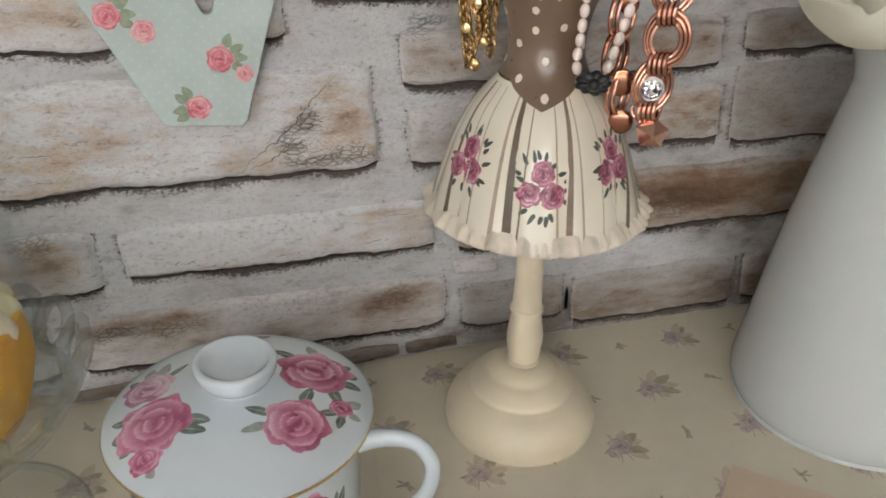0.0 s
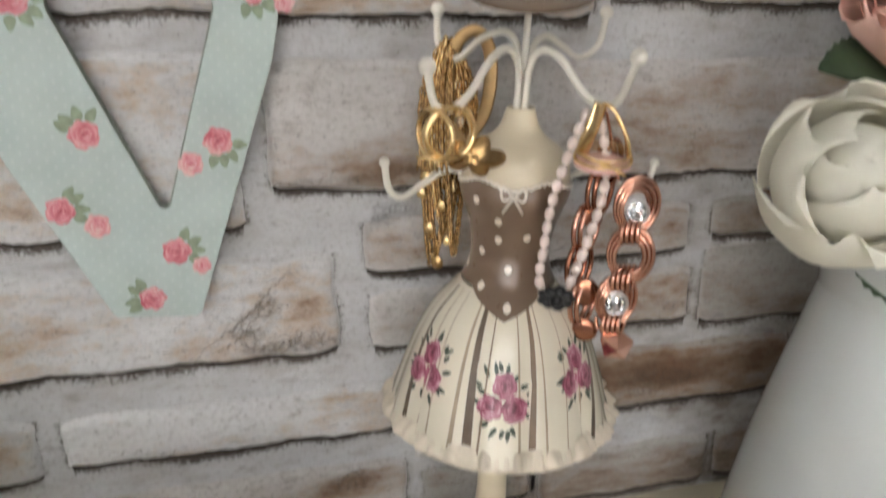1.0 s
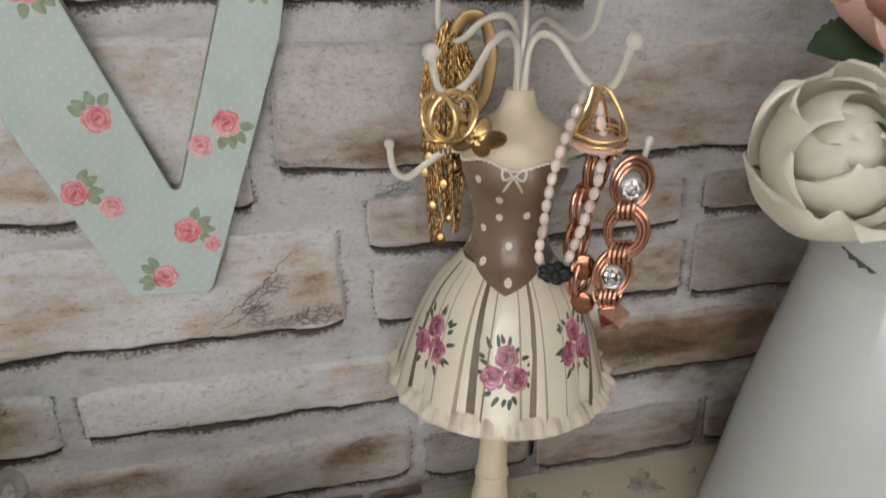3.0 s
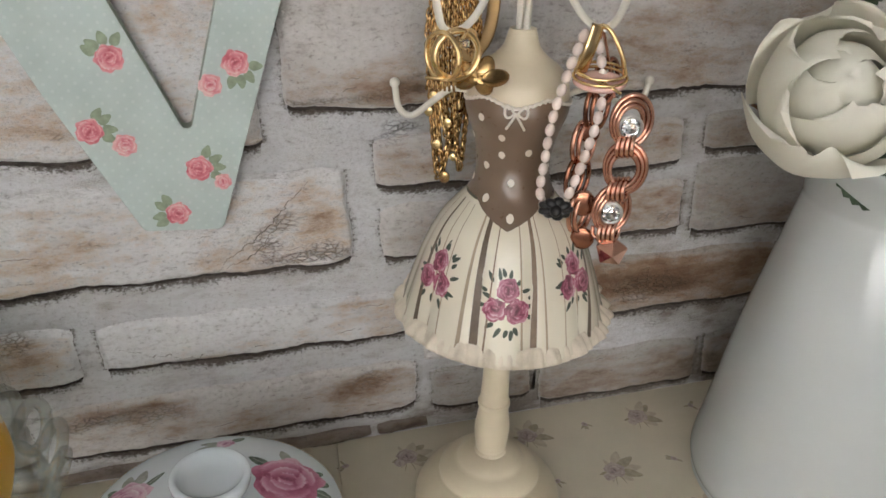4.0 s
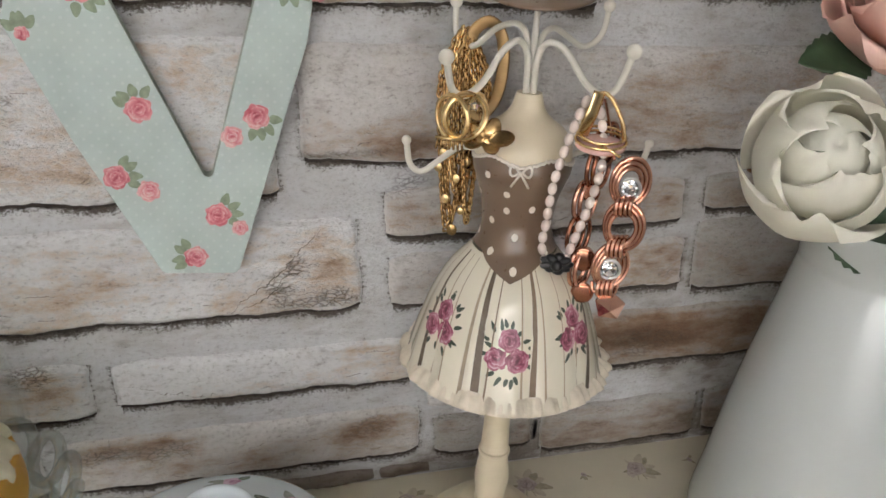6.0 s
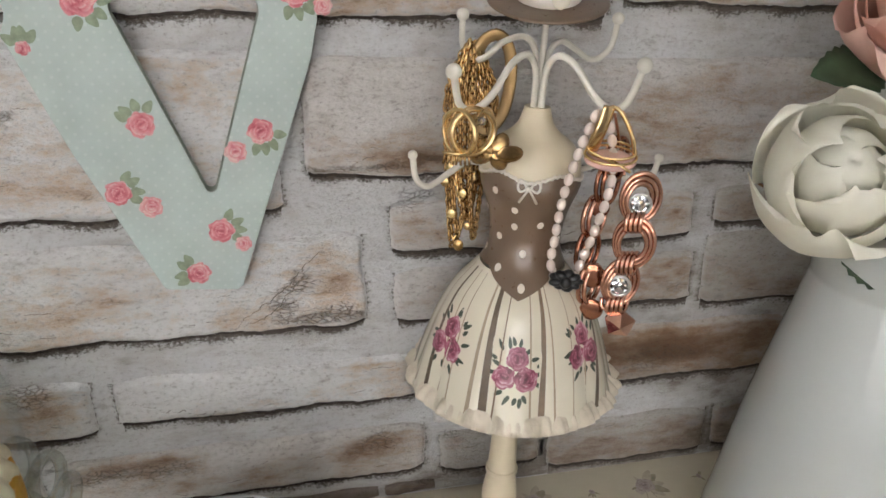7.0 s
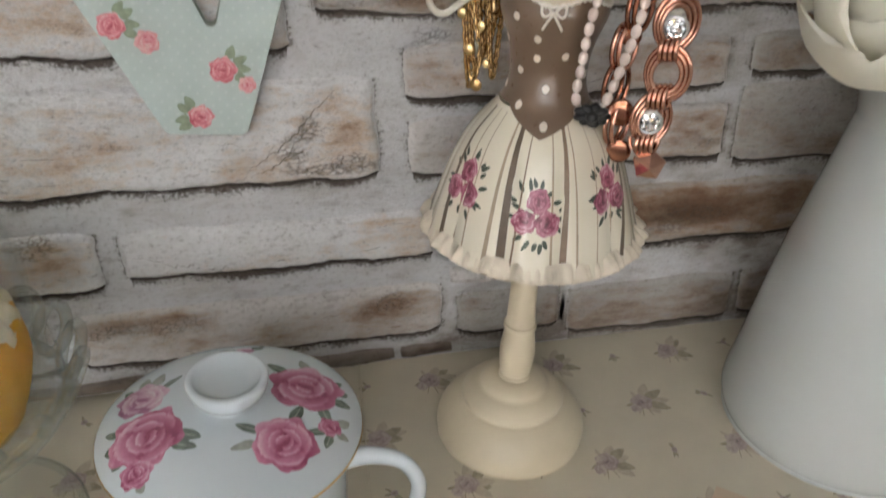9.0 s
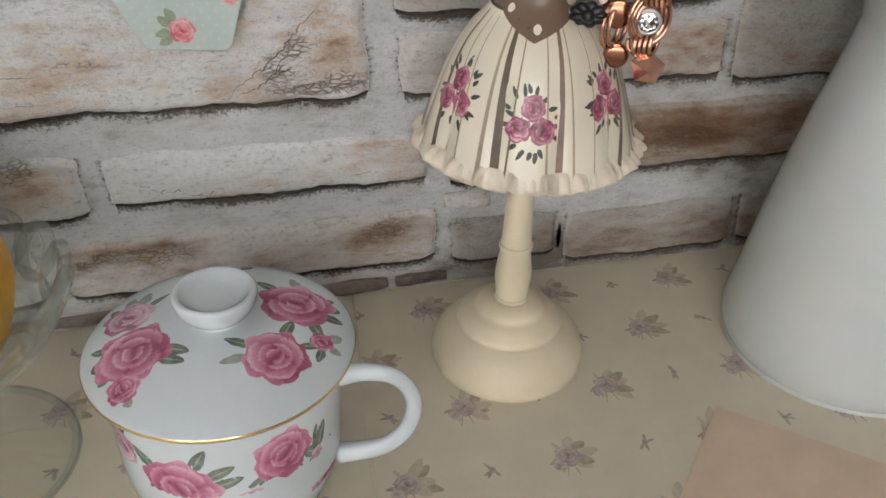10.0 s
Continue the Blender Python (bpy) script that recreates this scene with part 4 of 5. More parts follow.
def pearls():
    root = thing("pearl_necklace", *at_stand(1.9, 2.4, 18), "string of small blush pearls with a black flower", "necklace")
    pts = smooth_line([at_stand(2.2, 2.2, 24.9), at_stand(1.75, 2.5, 23.6), at_stand(1.35, 2.6, 21.8), at_stand(1.2, 2.7, 20.0), at_stand(1.15, 2.7, 18.9), at_stand(1.5, 2.75, 18.1), at_stand(2.05, 2.7, 18.4),
                       at_stand(2.4, 2.6, 19.3), at_stand(2.75, 2.5, 20.6), at_stand(3.05, 2.4, 22.0), at_stand(3.1, 2.0, 23.2), at_stand(2.7, 1.9, 24.9)], 8)
    for n, (p, t) in enumerate(evenly(pts, 0.52)):
        bm = bmesh.new()
        ball(bm, p, 0.205, 12, 8, (1.32, 0.92, 0.92), t.to_track_quat("X", "Z").to_matrix().to_4x4())
        part("pearl", bm, PEARL, root)
    bm = tube(bmesh.new(), pts, 0.03, 5)
    part("string", bm, STRING, root, "thin pale thread")
    at = at_stand(1.8, 3.0, 18.4)
    for k in range(9):
        bm = bmesh.new()
        t = math.tau * k / 9
        m = Matrix.Translation(at) @ FACE @ Matrix.Rotation(t, 4, "Z")
        ball(bm, (0.3, 0, 0.07 * (k % 2)), 0.27, 10, 7, (1, 0.75, 0.6))
        bmesh.ops.transform(bm, matrix=Matrix.Translation(at) @ Matrix.Diagonal((1.25, 1.25, 0.85, 1)) @ Matrix.Translation(-at) @ m, verts=bm.verts)
        part("petal", bm, BLACK, root, "black petal")
    bm = ball(bmesh.new(), at + FRONT * 0.25, 0.25, 10, 7)
    part("flower_heart", bm, BLACK, root)


def link_bracelet():
    root = thing("link_bracelet", *at_stand(4.0, 1.6, 15), "chunky rose-gold link bracelet with crystals and a faceted charm", "bracelet")
    front = [(4.35, 1.9, 21.75, 1.0, 10), (4.35, 2.0, 19.9, 1.02, -12), (4.05, 2.0, 18.1, 0.96, 15)]
    for a, b, z, R, tilt in front:
        for o in (0, 1, 2):
            bm = bmesh.new()
            torus(bm, at_stand(a - 0.04 * o, b + 0.13 * o, z), FACE @ Matrix.Rotation(radians(tilt + 5 * o), 4, "Y") @ Matrix.Rotation(radians(90), 4, "Z"), R - 0.17 * o, 0.11, 40, 9, 0.78)
            part("link", bm, ROSEGOLD, root)
    for a, b, z in ((4.3, 2.0, 20.85), (4.2, 2.0, 19.0), (4.05, 2.0, 17.2)):
        for o in (-0.26, -0.08, 0.1, 0.28):
            bm = bmesh.new()
            torus(bm, at_stand(a + o, b + 0.1, z + 0.1 * o), FACE @ Matrix.Rotation(radians(66), 4, "Y"), 0.44, 0.09, 24, 7)
            part("join_ring", bm, ROSEGOLD, root)
    for a, b, z in ((4.3, 2.25, 21.6), (4.0, 2.3, 18.05)):
        bm = bmesh.new()
        torus(bm, at_stand(a, b, z), FACE, 0.42, 0.07, 28, 7)
        part("gem_setting", bm, STEEL, root)
        bm = bmesh.new()
        prof = [(0, -0.25), (0.38, 0.02), (0.38, 0.06), (0.22, 0.2), (0, 0.2)]
        lathe(bm, prof, 0, 0, 8)
        bmesh.ops.transform(bm, matrix=Matrix.Translation(at_stand(a, b, z)) @ FACE, verts=bm.verts)
        part("gem", bm, CRYSTAL, root, "clear round crystal", False)
    # rear half of the loop
    for k, (a, b, z) in enumerate(((3.1, 0.9, 21.9), (2.75, 0.9, 20.4), (2.65, 1.0, 18.9), (2.9, 1.2, 17.5), (3.3, 0.8, 22.9))):
        for o in (-0.12, 0.12):
            bm = bmesh.new()
            torus(bm, at_stand(a + o, b, z), FACE @ Matrix.Rotation(radians(55), 4, "Y") @ Matrix.Rotation(radians(90), 4, "Z"), 0.85, 0.11, 32, 8, 0.72)
            part("link", bm, ROSEGOLD if k % 2 else COPPER, root)
    for a, b, z, R in ((2.95, 1.5, 18.0, 0.55), (3.1, 1.4, 16.4, 0.5), (2.9, 1.2, 20.9, 0.4)):
        bm = bmesh.new()
        ball(bm, at_stand(a, b, z), R, 20, 8, (1, 1, 0.18), FACE)
        part("disc", bm, COPPER, root, "flat copper disc")
    bm = bmesh.new()
    lathe(bm, [(0, -0.25), (0.62, -0.2), (0.66, 0.02), (0, 0.5)], 0, 0, 5)
    bmesh.ops.transform(bm, matrix=Matrix.Translation(at_stand(4.25, 2.2, 16.3)) @ FACE @ Matrix.Rotation(0.3, 4, "Z"), verts=bm.verts)
    part("charm", bm, ROSEGOLD, root, "faceted rose-gold charm", False)
    bm = bmesh.new()
    tube(bm, smooth_line([at_stand(3.4, 2.0, 17.3), at_stand(3.5, 2.1, 16.9), at_stand(3.9, 2.2, 16.95), at_stand(4.2, 2.1, 17.2)], 4), 0.09, 6)
    part("charm_wire", bm, ROSEGOLD, root)
    bm = bmesh.new()
    tube(bm, smooth_line([at_stand(3.6, 1.9, 22.6), at_stand(3.4, 1.2, 23.4), at_stand(2.9, 1.9, 25.0), at_stand(2.8, 2.1, 24.8)], 5), 0.06, 6)
    part("clasp_chain", bm, ROSEGOLD, root)


gold_chains()
gold_rings()
stone_ring()
pearls()
link_bracelet()

# ---- lidded china mug ----
MX, MY = -4.7, -11.75


def mug():
    root = thing("lidded_mug", MX, MY, 0, "white china mug with lid, gold rim and pink roses", "mug")
    bm = lathe(bmesh.new(), rounded([(0, 0), (3.0, 0), (3.3, 0.15), (3.75, 0.9), (4.2, 2.4), (4.3, 4.5), (4.32, 7.15)], 5) + [(4.1, 7.15), (4.05, 4), (3.5, 1), (0, 0.6)], MX, MY, 80)
    body = part("body", bm, PORCELAIN, root)
    lidp = rounded([(4.75, 7.18), (4.88, 7.3), (4.9, 7.42), (4.8, 7.55), (4.2, 7.85), (3.2, 8.2), (2.0, 8.5), (1.2, 8.62), (0.95, 8.7)], 5)
    bm = lathe(bmesh.new(), [(4.2, 7.16)] + lidp + rounded([(0.95, 8.8), (1.2, 9.0), (1.42, 9.35), (1.5, 9.72), (1.44, 9.86), (1.28, 9.86), (1.1, 9.7), (0.75, 9.52), (0, 9.46)], 4), MX, MY, 80)
    lid = part("lid", bm, PORCELAIN, root, "domed china lid with hollow knob")
    bm = lathe(bmesh.new(), rounded([(4.9, 7.33), (4.925, 7.38), (4.92, 7.44), (4.9, 7.48)], 4), MX, MY, 80)
    part("gilt_rim", bm, GOLD, lid, "thin gold line")
    ha = radians(-14)
    def hp(r, z):
        return (MX + r * math.cos(ha), MY + r * math.sin(ha), z)
    bm = tube(bmesh.new(), smooth_line([hp(4.1, 5.9), hp(5.2, 6.15), hp(6.4, 5.9), hp(7.1, 4.8), hp(6.9, 3.3), hp(5.9, 2.2), hp(4.1, 1.75)], 8), lambda f: 0.32 + 0.17 * abs(2 * f - 1) ** 2, 14, False, 0.8)
    part("handle", bm, PORCELAIN, root, "looped china handle")
    inks = [CHINA_ROSE, INK["moss"], INK["moss"], INK["sage"]]
    rng = random.Random(3)
    zs, rs = [p[1] for p in lidp], [p[0] for p in lidp]
    order = sorted(zip(rs, zs))
    def on_lid(u, v, h):
        r = math.hypot(u, v)
        z = float(np.interp(r, [p[0] for p in order], [p[1] for p in order]))
        return (MX + u, MY + v, z + h * 1.2)
    for deg, rad, size, strong, leaves in ((158, 3.45, 1.0, 0, (2.2, 1.6, 1.0, 0.5)), (-144, 4.0, 0.6, 1, (3.6, 2.9, -1.9, -1.4)), (-163, 3.1, 1.4, 1, (2.6, 3.2, 3.8, -0.6, -0.2)), (14, 2.95, 1.45, 1, (-1.2, -0.6, -0.1, 0.3, 1.4, 2.2)),
                                           (-22, 3.8, 0.45, 1, (-0.8, -1.6, 0.3)), (-50, 2.85, 1.2, 1, (0.5, 1.2, 2.6, 3.1)), (80, 3.8, 0.4, 0, (0.3, 2.8, 3.4))):
        u, v = rad * math.cos(radians(deg)), rad * math.sin(radians(deg))
        bm = bmesh.new()
        for t in leaves:
            length = min(0.95, 4.6 - math.hypot(u + size * 0.85 * math.cos(t), v + size * 0.85 * math.sin(t)))
            if length > 0.3:
                printed_leaf(bm, on_lid, u + size * 0.8 * math.cos(t), v + size * 0.8 * math.sin(t), length, rng.uniform(0.3, 0.5), t + rng.uniform(-0.4, 0.4), rng, rng.choice((3, 3, 1)), 2)
        printed_rose(bm, on_lid, u, v, size, rng, 0.0, 20, 56)
        part("rose_print", bm, inks if strong else [CHINA_LILAC] + inks[1:], lid, "", False)
    def on_mug(deg0):
        def place(u, v, h):
            a = radians(deg0) + u / 4.3
            r = float(np.interp(v, [0.9, 2.4, 4.5, 7.1], [3.75, 4.2, 4.3, 4.32])) + h
            return (MX + r * math.cos(a), MY + r * math.sin(a), v)
        return place
    for deg, v, size, strong, leaves in ((-66, 5.3, 1.2, 1, (-0.5, -1.2, 3.9)), (-116, 4.3, 1.5, 1, (0.2, 0.6, 1.1, 2.4)), (-84, 3.3, 0.9, 0, (0.0, 2.6)), (-47, 4.3, 0.3, 0, (1.2, 1.5, -1.4)), (-148, 5.3, 0.8, 0, (1.5, 2.5)), (-40, 2.6, 0.9, 1, (1.3, 2.1)), (60, 4.5, 1.1, 1, (0.5, 2.5)), (130, 4.5, 1.1, 1, (0.5, 2.5))):
        bm = bmesh.new()
        put = on_mug(deg)
        for t in leaves:
            printed_leaf(bm, put, size * 0.8 * math.cos(t), v + size * 0.8 * math.sin(t), 1.15, 0.5, t + rng.uniform(-0.2, 0.2), rng, 3, 2)
        printed_rose(bm, put, 0, v, size, rng, 0.0, 20, 56)
        part("rose_print", bm, inks if strong else [CHINA_LILAC] + inks[1:], body, "", False)


mug()

# ---- glass cake stand ----
GX, GY = -16.0, -8.3


def cake_stand():
    root = thing("glass_cake_stand", GX, GY, 0, "pressed clear glass cake stand with openwork rim", "cake stand")
    bm = lathe(bmesh.new(), rounded([(0, 0), (4.3, 0), (4.6, 0.1), (4.55, 0.25), (3.0, 0.55), (1.2, 1.1), (0.8, 2.2), (0.7, 3.6), (1.0, 4.8), (1.8, 5.5), (3.4, 5.8), (4.5, 6.1), (5.0, 6.7), (5.15, 7.1)], 5)
               + rounded([(4.95, 7.15), (4.75, 6.8), (4.3, 6.45), (3.2, 6.2), (0, 6.15)], 3), GX, GY, 72)
    part("body", bm, PRESSED, root)
    for k in range(18):
        a = math.tau * k / 18
        d = Vector((math.cos(a), math.sin(a), 0))
        s = Vector((-math.sin(a), math.cos(a), 0))
        bm = bmesh.new()
        loop = [Vector((GX, GY, 7.95)) + d * (5.4 + 0.5 * math.sin(t)) + s * 0.9 * math.cos(t) + Vector((0, 0, 0.95 * math.sin(t))) for t in [math.tau * j / 20 for j in range(20)]]
        tube(bm, loop, 0.26, 8, True)
        part("rim_loop", bm, PRESSED, root)
    dome = thing("glass_dome", GX, GY, 6.15, "clear glass dome over the yellow cake", "dome")
    prof = rounded([(4.5, 6.5), (4.5, 9), (4.48, 12), (4.3, 14), (3.6, 15.6), (2.2, 16.6), (0.6, 17.0)], 5)
    inside = [(0, 16.8)] + [(max(0, r - 0.16), z - (0.12 if z > 15 else 0)) for r, z in reversed(prof)]
    bm = lathe(bmesh.new(), inside + prof + rounded([(0.55, 17.2), (0.9, 17.8), (0.6, 18.4), (0, 18.5)], 4), GX, GY, 64)
    part("shell", bm, THIN, dome)
    cake = thing("cupcake", GX, GY, 6.15, "yellow cake topped with piped cream frosting under the dome", "cake")
    bm = lathe(bmesh.new(), rounded([(0, 6.2), (2.9, 6.2), (3.3, 6.5), (3.8, 8.0), (4.0, 9.2), (3.85, 10.2), (3.4, 10.7), (0, 10.9)], 5), GX, GY, 64, lambda a, r, z: (r * (1 + 0.01 * math.sin(5 * a) + 0.006 * math.sin(13 * a)), z))
    part("sponge", bm, ICING, cake)
    rng = random.Random(6)
    bm = bmesh.new()
    lathe(bm, rounded([(3.7, 10.1), (3.75, 10.7), (3.2, 11.35), (2.3, 11.5), (1.7, 11.2), (0, 11.1)], 5), GX, GY, 72, lambda a, r, z: (r * (1 + 0.05 * math.sin(17 * a + z)), z + 0.08 * math.sin(11 * a)))
    for k in range(240):
        a, r = rng.uniform(0, math.tau), rng.uniform(1.9, 3.75)
        ball(bm, (GX + r * math.cos(a), GY + r * math.sin(a), 11.55 - 1.2 * max(0, r - 2.7) + rng.uniform(-0.1, 0.1)), rng.uniform(0.1, 0.2), 6, 4)
    part("frosting", bm, CREAMICE, cake, "crumbly cream frosting ring")
    bm = lathe(bmesh.new(), rounded([(0, 11.1), (1.6, 11.15), (1.5, 11.5), (0.9, 11.8), (0, 11.9)], 4), GX, GY, 40)
    part("curd", bm, ICING, cake, "yellow curd centre")


cake_stand()

# ---- white jug of flowers ----
JX, JY = 26.0, -9.0


def jug():
    root = thing("enamel_jug", JX, JY, 0, "tall white enamel flower jug, widest near its foot", "jug")
    outer = rounded([(0, 0), (5.3, 0), (5.75, 0.2), (6.02, 0.9), (5.98, 1.8), (5.7, 3.6), (5.05, 8.3), (4.7, 10.35), (3.72, 15.4), (3.5, 16.7)], 6)
    lip = rounded([(3.5, 16.7), (3.6, 17.4), (3.95, 18.2), (4.25, 18.7), (4.35, 18.8)], 4)
    inner = [(4.2, 18.75), (3.8, 18.1), (3.45, 17.3), (3.35, 16.7), (3.6, 15.4), (4.6, 10.3), (5.6, 3.6), (0, 0.3)]
    def spout(a, r, z):
        k = max(0, (z - 16.7) / 2.1)
        c = math.cos(a - radians(195))
        return r * (1 + 0.22 * k * max(0, c) ** 3), z + 0.9 * k * c
    bm = lathe(bmesh.new(), outer + lip[1:] + inner, JX, JY, 96, spout)
    part("body", bm, ENAMEL, root)
    h = radians(15)
    hp = lambda r, z: (JX + r * math.cos(h), JY + r * math.sin(h), z)
    bm = tube(bmesh.new(), smooth_line([hp(3.8, 16.6), hp(6.0, 17.2), hp(7.8, 15.5), hp(8.0, 11.5), hp(6.6, 7.5), hp(5.2, 6.2)], 7), 0.55, 12, False, 0.6)
    part("handle", bm, ENAMEL, root)


def petal_mesh(radius, spread, low, top, curl, rng, n=18, m=15):
    """A cupped petal: a patch of a ball from low to top (degrees from its upper pole), rounded and rolled out at its edge."""
    bm = bmesh.new()
    ph, tilt = rng.uniform(0, 6), rng.uniform(-6, 6)
    grid = []
    for j in range(m + 1):
        v = j / m
        row = []
        for i in range(n + 1):
            u = -1 + 2 * i / n
            edge = top + 16 * abs(u) ** 2.6 + 4 * math.sin(3.1 * u + ph) + 1.2 * math.sin(8 * u + 3 * ph) + tilt * u
            th = radians(low + (edge - low) * v)
            az = radians(spread) * u * (0.5 + 0.5 * math.sin(min(1, v / 0.6) * math.pi / 2)) * (1 - 0.62 * max(0, (v - 0.6) / 0.4) ** 2.4)
            roll = curl * max(0, v - 0.7) ** 1.6 * 3.0
            r = radius * (1 + 0.6 * roll + (0.045 * math.sin(5 * u + ph) + 0.03 * math.sin(11 * u + 2 * ph)) * v * v + 0.05 * abs(u) ** 3)
            z = radius * 1.12 * math.cos(th) - radius * 0.55 * roll * max(0, v - 0.75) * 2
            row.append(bm.verts.new((r * math.sin(th) * math.sin(az), r * math.sin(th) * math.cos(az), z)))
        grid.append(row)
    for p, q in zip(grid, grid[1:]):
        for i in range(n):
            bm.faces.new((p[i], p[i + 1], q[i + 1], q[i]))
    return bm


def silk_rose(cx, cy, cz, axis, R, material, label, seed, turns=10):
    """A full rose: a tight whorl of petals that opens outwards."""
    root = thing("silk_rose", cx, cy, cz, label, "flower", "flowers in the jug")
    rng = random.Random(seed)
    up = Vector(axis).normalized().to_track_quat("Z", "Y").to_matrix().to_4x4()
    for k in range(turns):
        f = k / (turns - 1)
        a = k * 2.399 + rng.uniform(-0.2, 0.2)
        radius = R * (0.5 + 0.46 * f) * rng.uniform(0.99, 1.02)
        bm = petal_mesh(radius, 84 - 12 * f, 165, 14 + 33 * f + rng.uniform(-5, 5), 0.1 + 0.45 * f, rng)
        m = Matrix.Translation((cx, cy, cz)) @ up @ Matrix.Rotation(a, 4, "Z") @ Matrix.Translation((0, 0.02 * R, 0.16 * R * (1 - f)))
        bmesh.ops.transform(bm, matrix=m, verts=bm.verts)
        part("petal", bm, material, root)
    bm = lathe(bmesh.new(), rounded([(0, -0.6 * R), (0.4 * R, -0.3 * R), (0.46 * R, 0.1 * R), (0.38 * R, 0.44 * R), (0.24 * R, 0.64 * R), (0.1 * R, 0.7 * R), (0, 0.66 * R)], 4), 0, 0, 24, lambda a, r, z: (r * (1 + 0.06 * math.sin(3 * a + 5 * z / R)), z))
    bmesh.ops.transform(bm, matrix=Matrix.Translation((cx, cy, cz)) @ up, verts=bm.verts)
    part("bud", bm, material, root)
    bm = lathe(bmesh.new(), rounded([(0, -1.12 * R), (0.16 * R, -1.08 * R), (0.3 * R, -0.95 * R), (0.2 * R, -0.8 * R), (0, -0.6 * R)], 4), 0, 0, 20)
    bmesh.ops.transform(bm, matrix=Matrix.Translation((cx, cy, cz)) @ up, verts=bm.verts)
    part("calyx", bm, SEPAL, root, "brown-green calyx")
    for k in range(5):
        bm = petal_mesh(R * 0.95, 9, 172, 132, 0.3, rng, 4, 6)
        bmesh.ops.transform(bm, matrix=Matrix.Translation((cx, cy, cz)) @ up @ Matrix.Rotation(math.tau * k / 5 + 0.3, 4, "Z") @ Matrix.Translation((0, 0, -0.04 * R)), verts=bm.verts)
        ob = part("sepal", bm, SEPAL, root, "brown-green sepal")
        mod = ob.modifiers.new("thick", "SOLIDIFY")
        mod.thickness = 0.0004
    foot = Vector((cx, cy, cz)) - Vector(axis).normalized() * 1.08 * R
    bm = tube(bmesh.new(), smooth_line([foot, foot.lerp(Vector((JX, JY, 15)), 0.5) - Vector((0, 0, 0.4)), Vector((JX + rng.uniform(-1, 1), JY + rng.uniform(-1, 1), 12)), Vector((JX + rng.uniform(-1.5, 1.5), JY + rng.uniform(-1.5, 1.5), 1.0))], 6), 0.2, 8)
    part("stem", bm, STEM, root, "green stem")
    return root


def leaf(cx, cy, cz, axis, facing, length, wide, root):
    """A veined leaf with a toothed edge, folded a little along its rib."""
    d = Vector(axis).normalized()
    nrm = Vector(facing).normalized()
    s = d.cross(nrm).normalized()
    nrm = s.cross(d)
    bm = bmesh.new()
    rows = []
    for j in range(17):
        v = j / 16
        half = wide / 2 * math.sin(math.pi * v ** 0.8) ** 0.8 * (1 + (0.1 if j % 2 else -0.03)) if 0 < j < 16 else 0.01
        mid = Vector((cx, cy, cz)) + d * length * v - nrm * 0.5 * v * v
        rows.append([bm.verts.new(mid + s * half * u + nrm * (0.18 * abs(u) * half)) for u in (-1, -0.5, 0, 0.5, 1)])
    for a, b in zip(rows, rows[1:]):
        for i in range(4):
            bm.faces.new((a[i], a[i + 1], b[i + 1], b[i]))
    ob = part("leaf", bm, LEAF, root, "dark green leaf")
    mod = ob.modifiers.new("thick", "SOLIDIFY")
    mod.thickness = 0.0003


def flowers():
    white = silk_rose(19.8, -11.0, 22.75, (-0.42, -0.72, 0.55), 3.35, PETAL, "open cream-white silk rose leaning over the rim of the jug", 21, 10)
    leaf(22.0, -9.6, 19.4, (0.5, -0.5, -0.35), (-0.2, -1, 0.3), 4.0, 2.2, white)
    leaf(22.6, -9.4, 20.6, (0.8, -0.4, 0.1), (-0.2, -1, 0.2), 4.0, 2.4, white)
    leaf(22.4, -9.0, 18.8, (0.9, -0.6, -0.1), (-0.2, -1, 0.2), 4.5, 2.6, white)
    pink = silk_rose(24.0, -9.2, 29.1, (-0.75, -0.3, 0.5), 3.4, PINKPETAL, "coral pink silk rose above the jug", 22)
    leaf(21.6, -8.0, 29.2, (-0.75, 0.0, 0.75), (-0.3, -0.8, 0.5), 3.4, 1.7, pink)
    leaf(22.8, -8.6, 26.3, (-0.95, -0.15, 0.1), (-0.2, -0.6, 0.8), 3.6, 2.4, pink)
    leaf(23.6, -8.4, 24.6, (-0.3, -0.6, -0.3), (-0.3, -0.9, 0.3), 3.4, 2.2, pink)
    cream = silk_rose(25.6, -10.5, 31.0, (-0.2, -0.6, 0.7), 3.0, PETAL, "cream silk rose high in the jug", 23)


jug()
flowers()


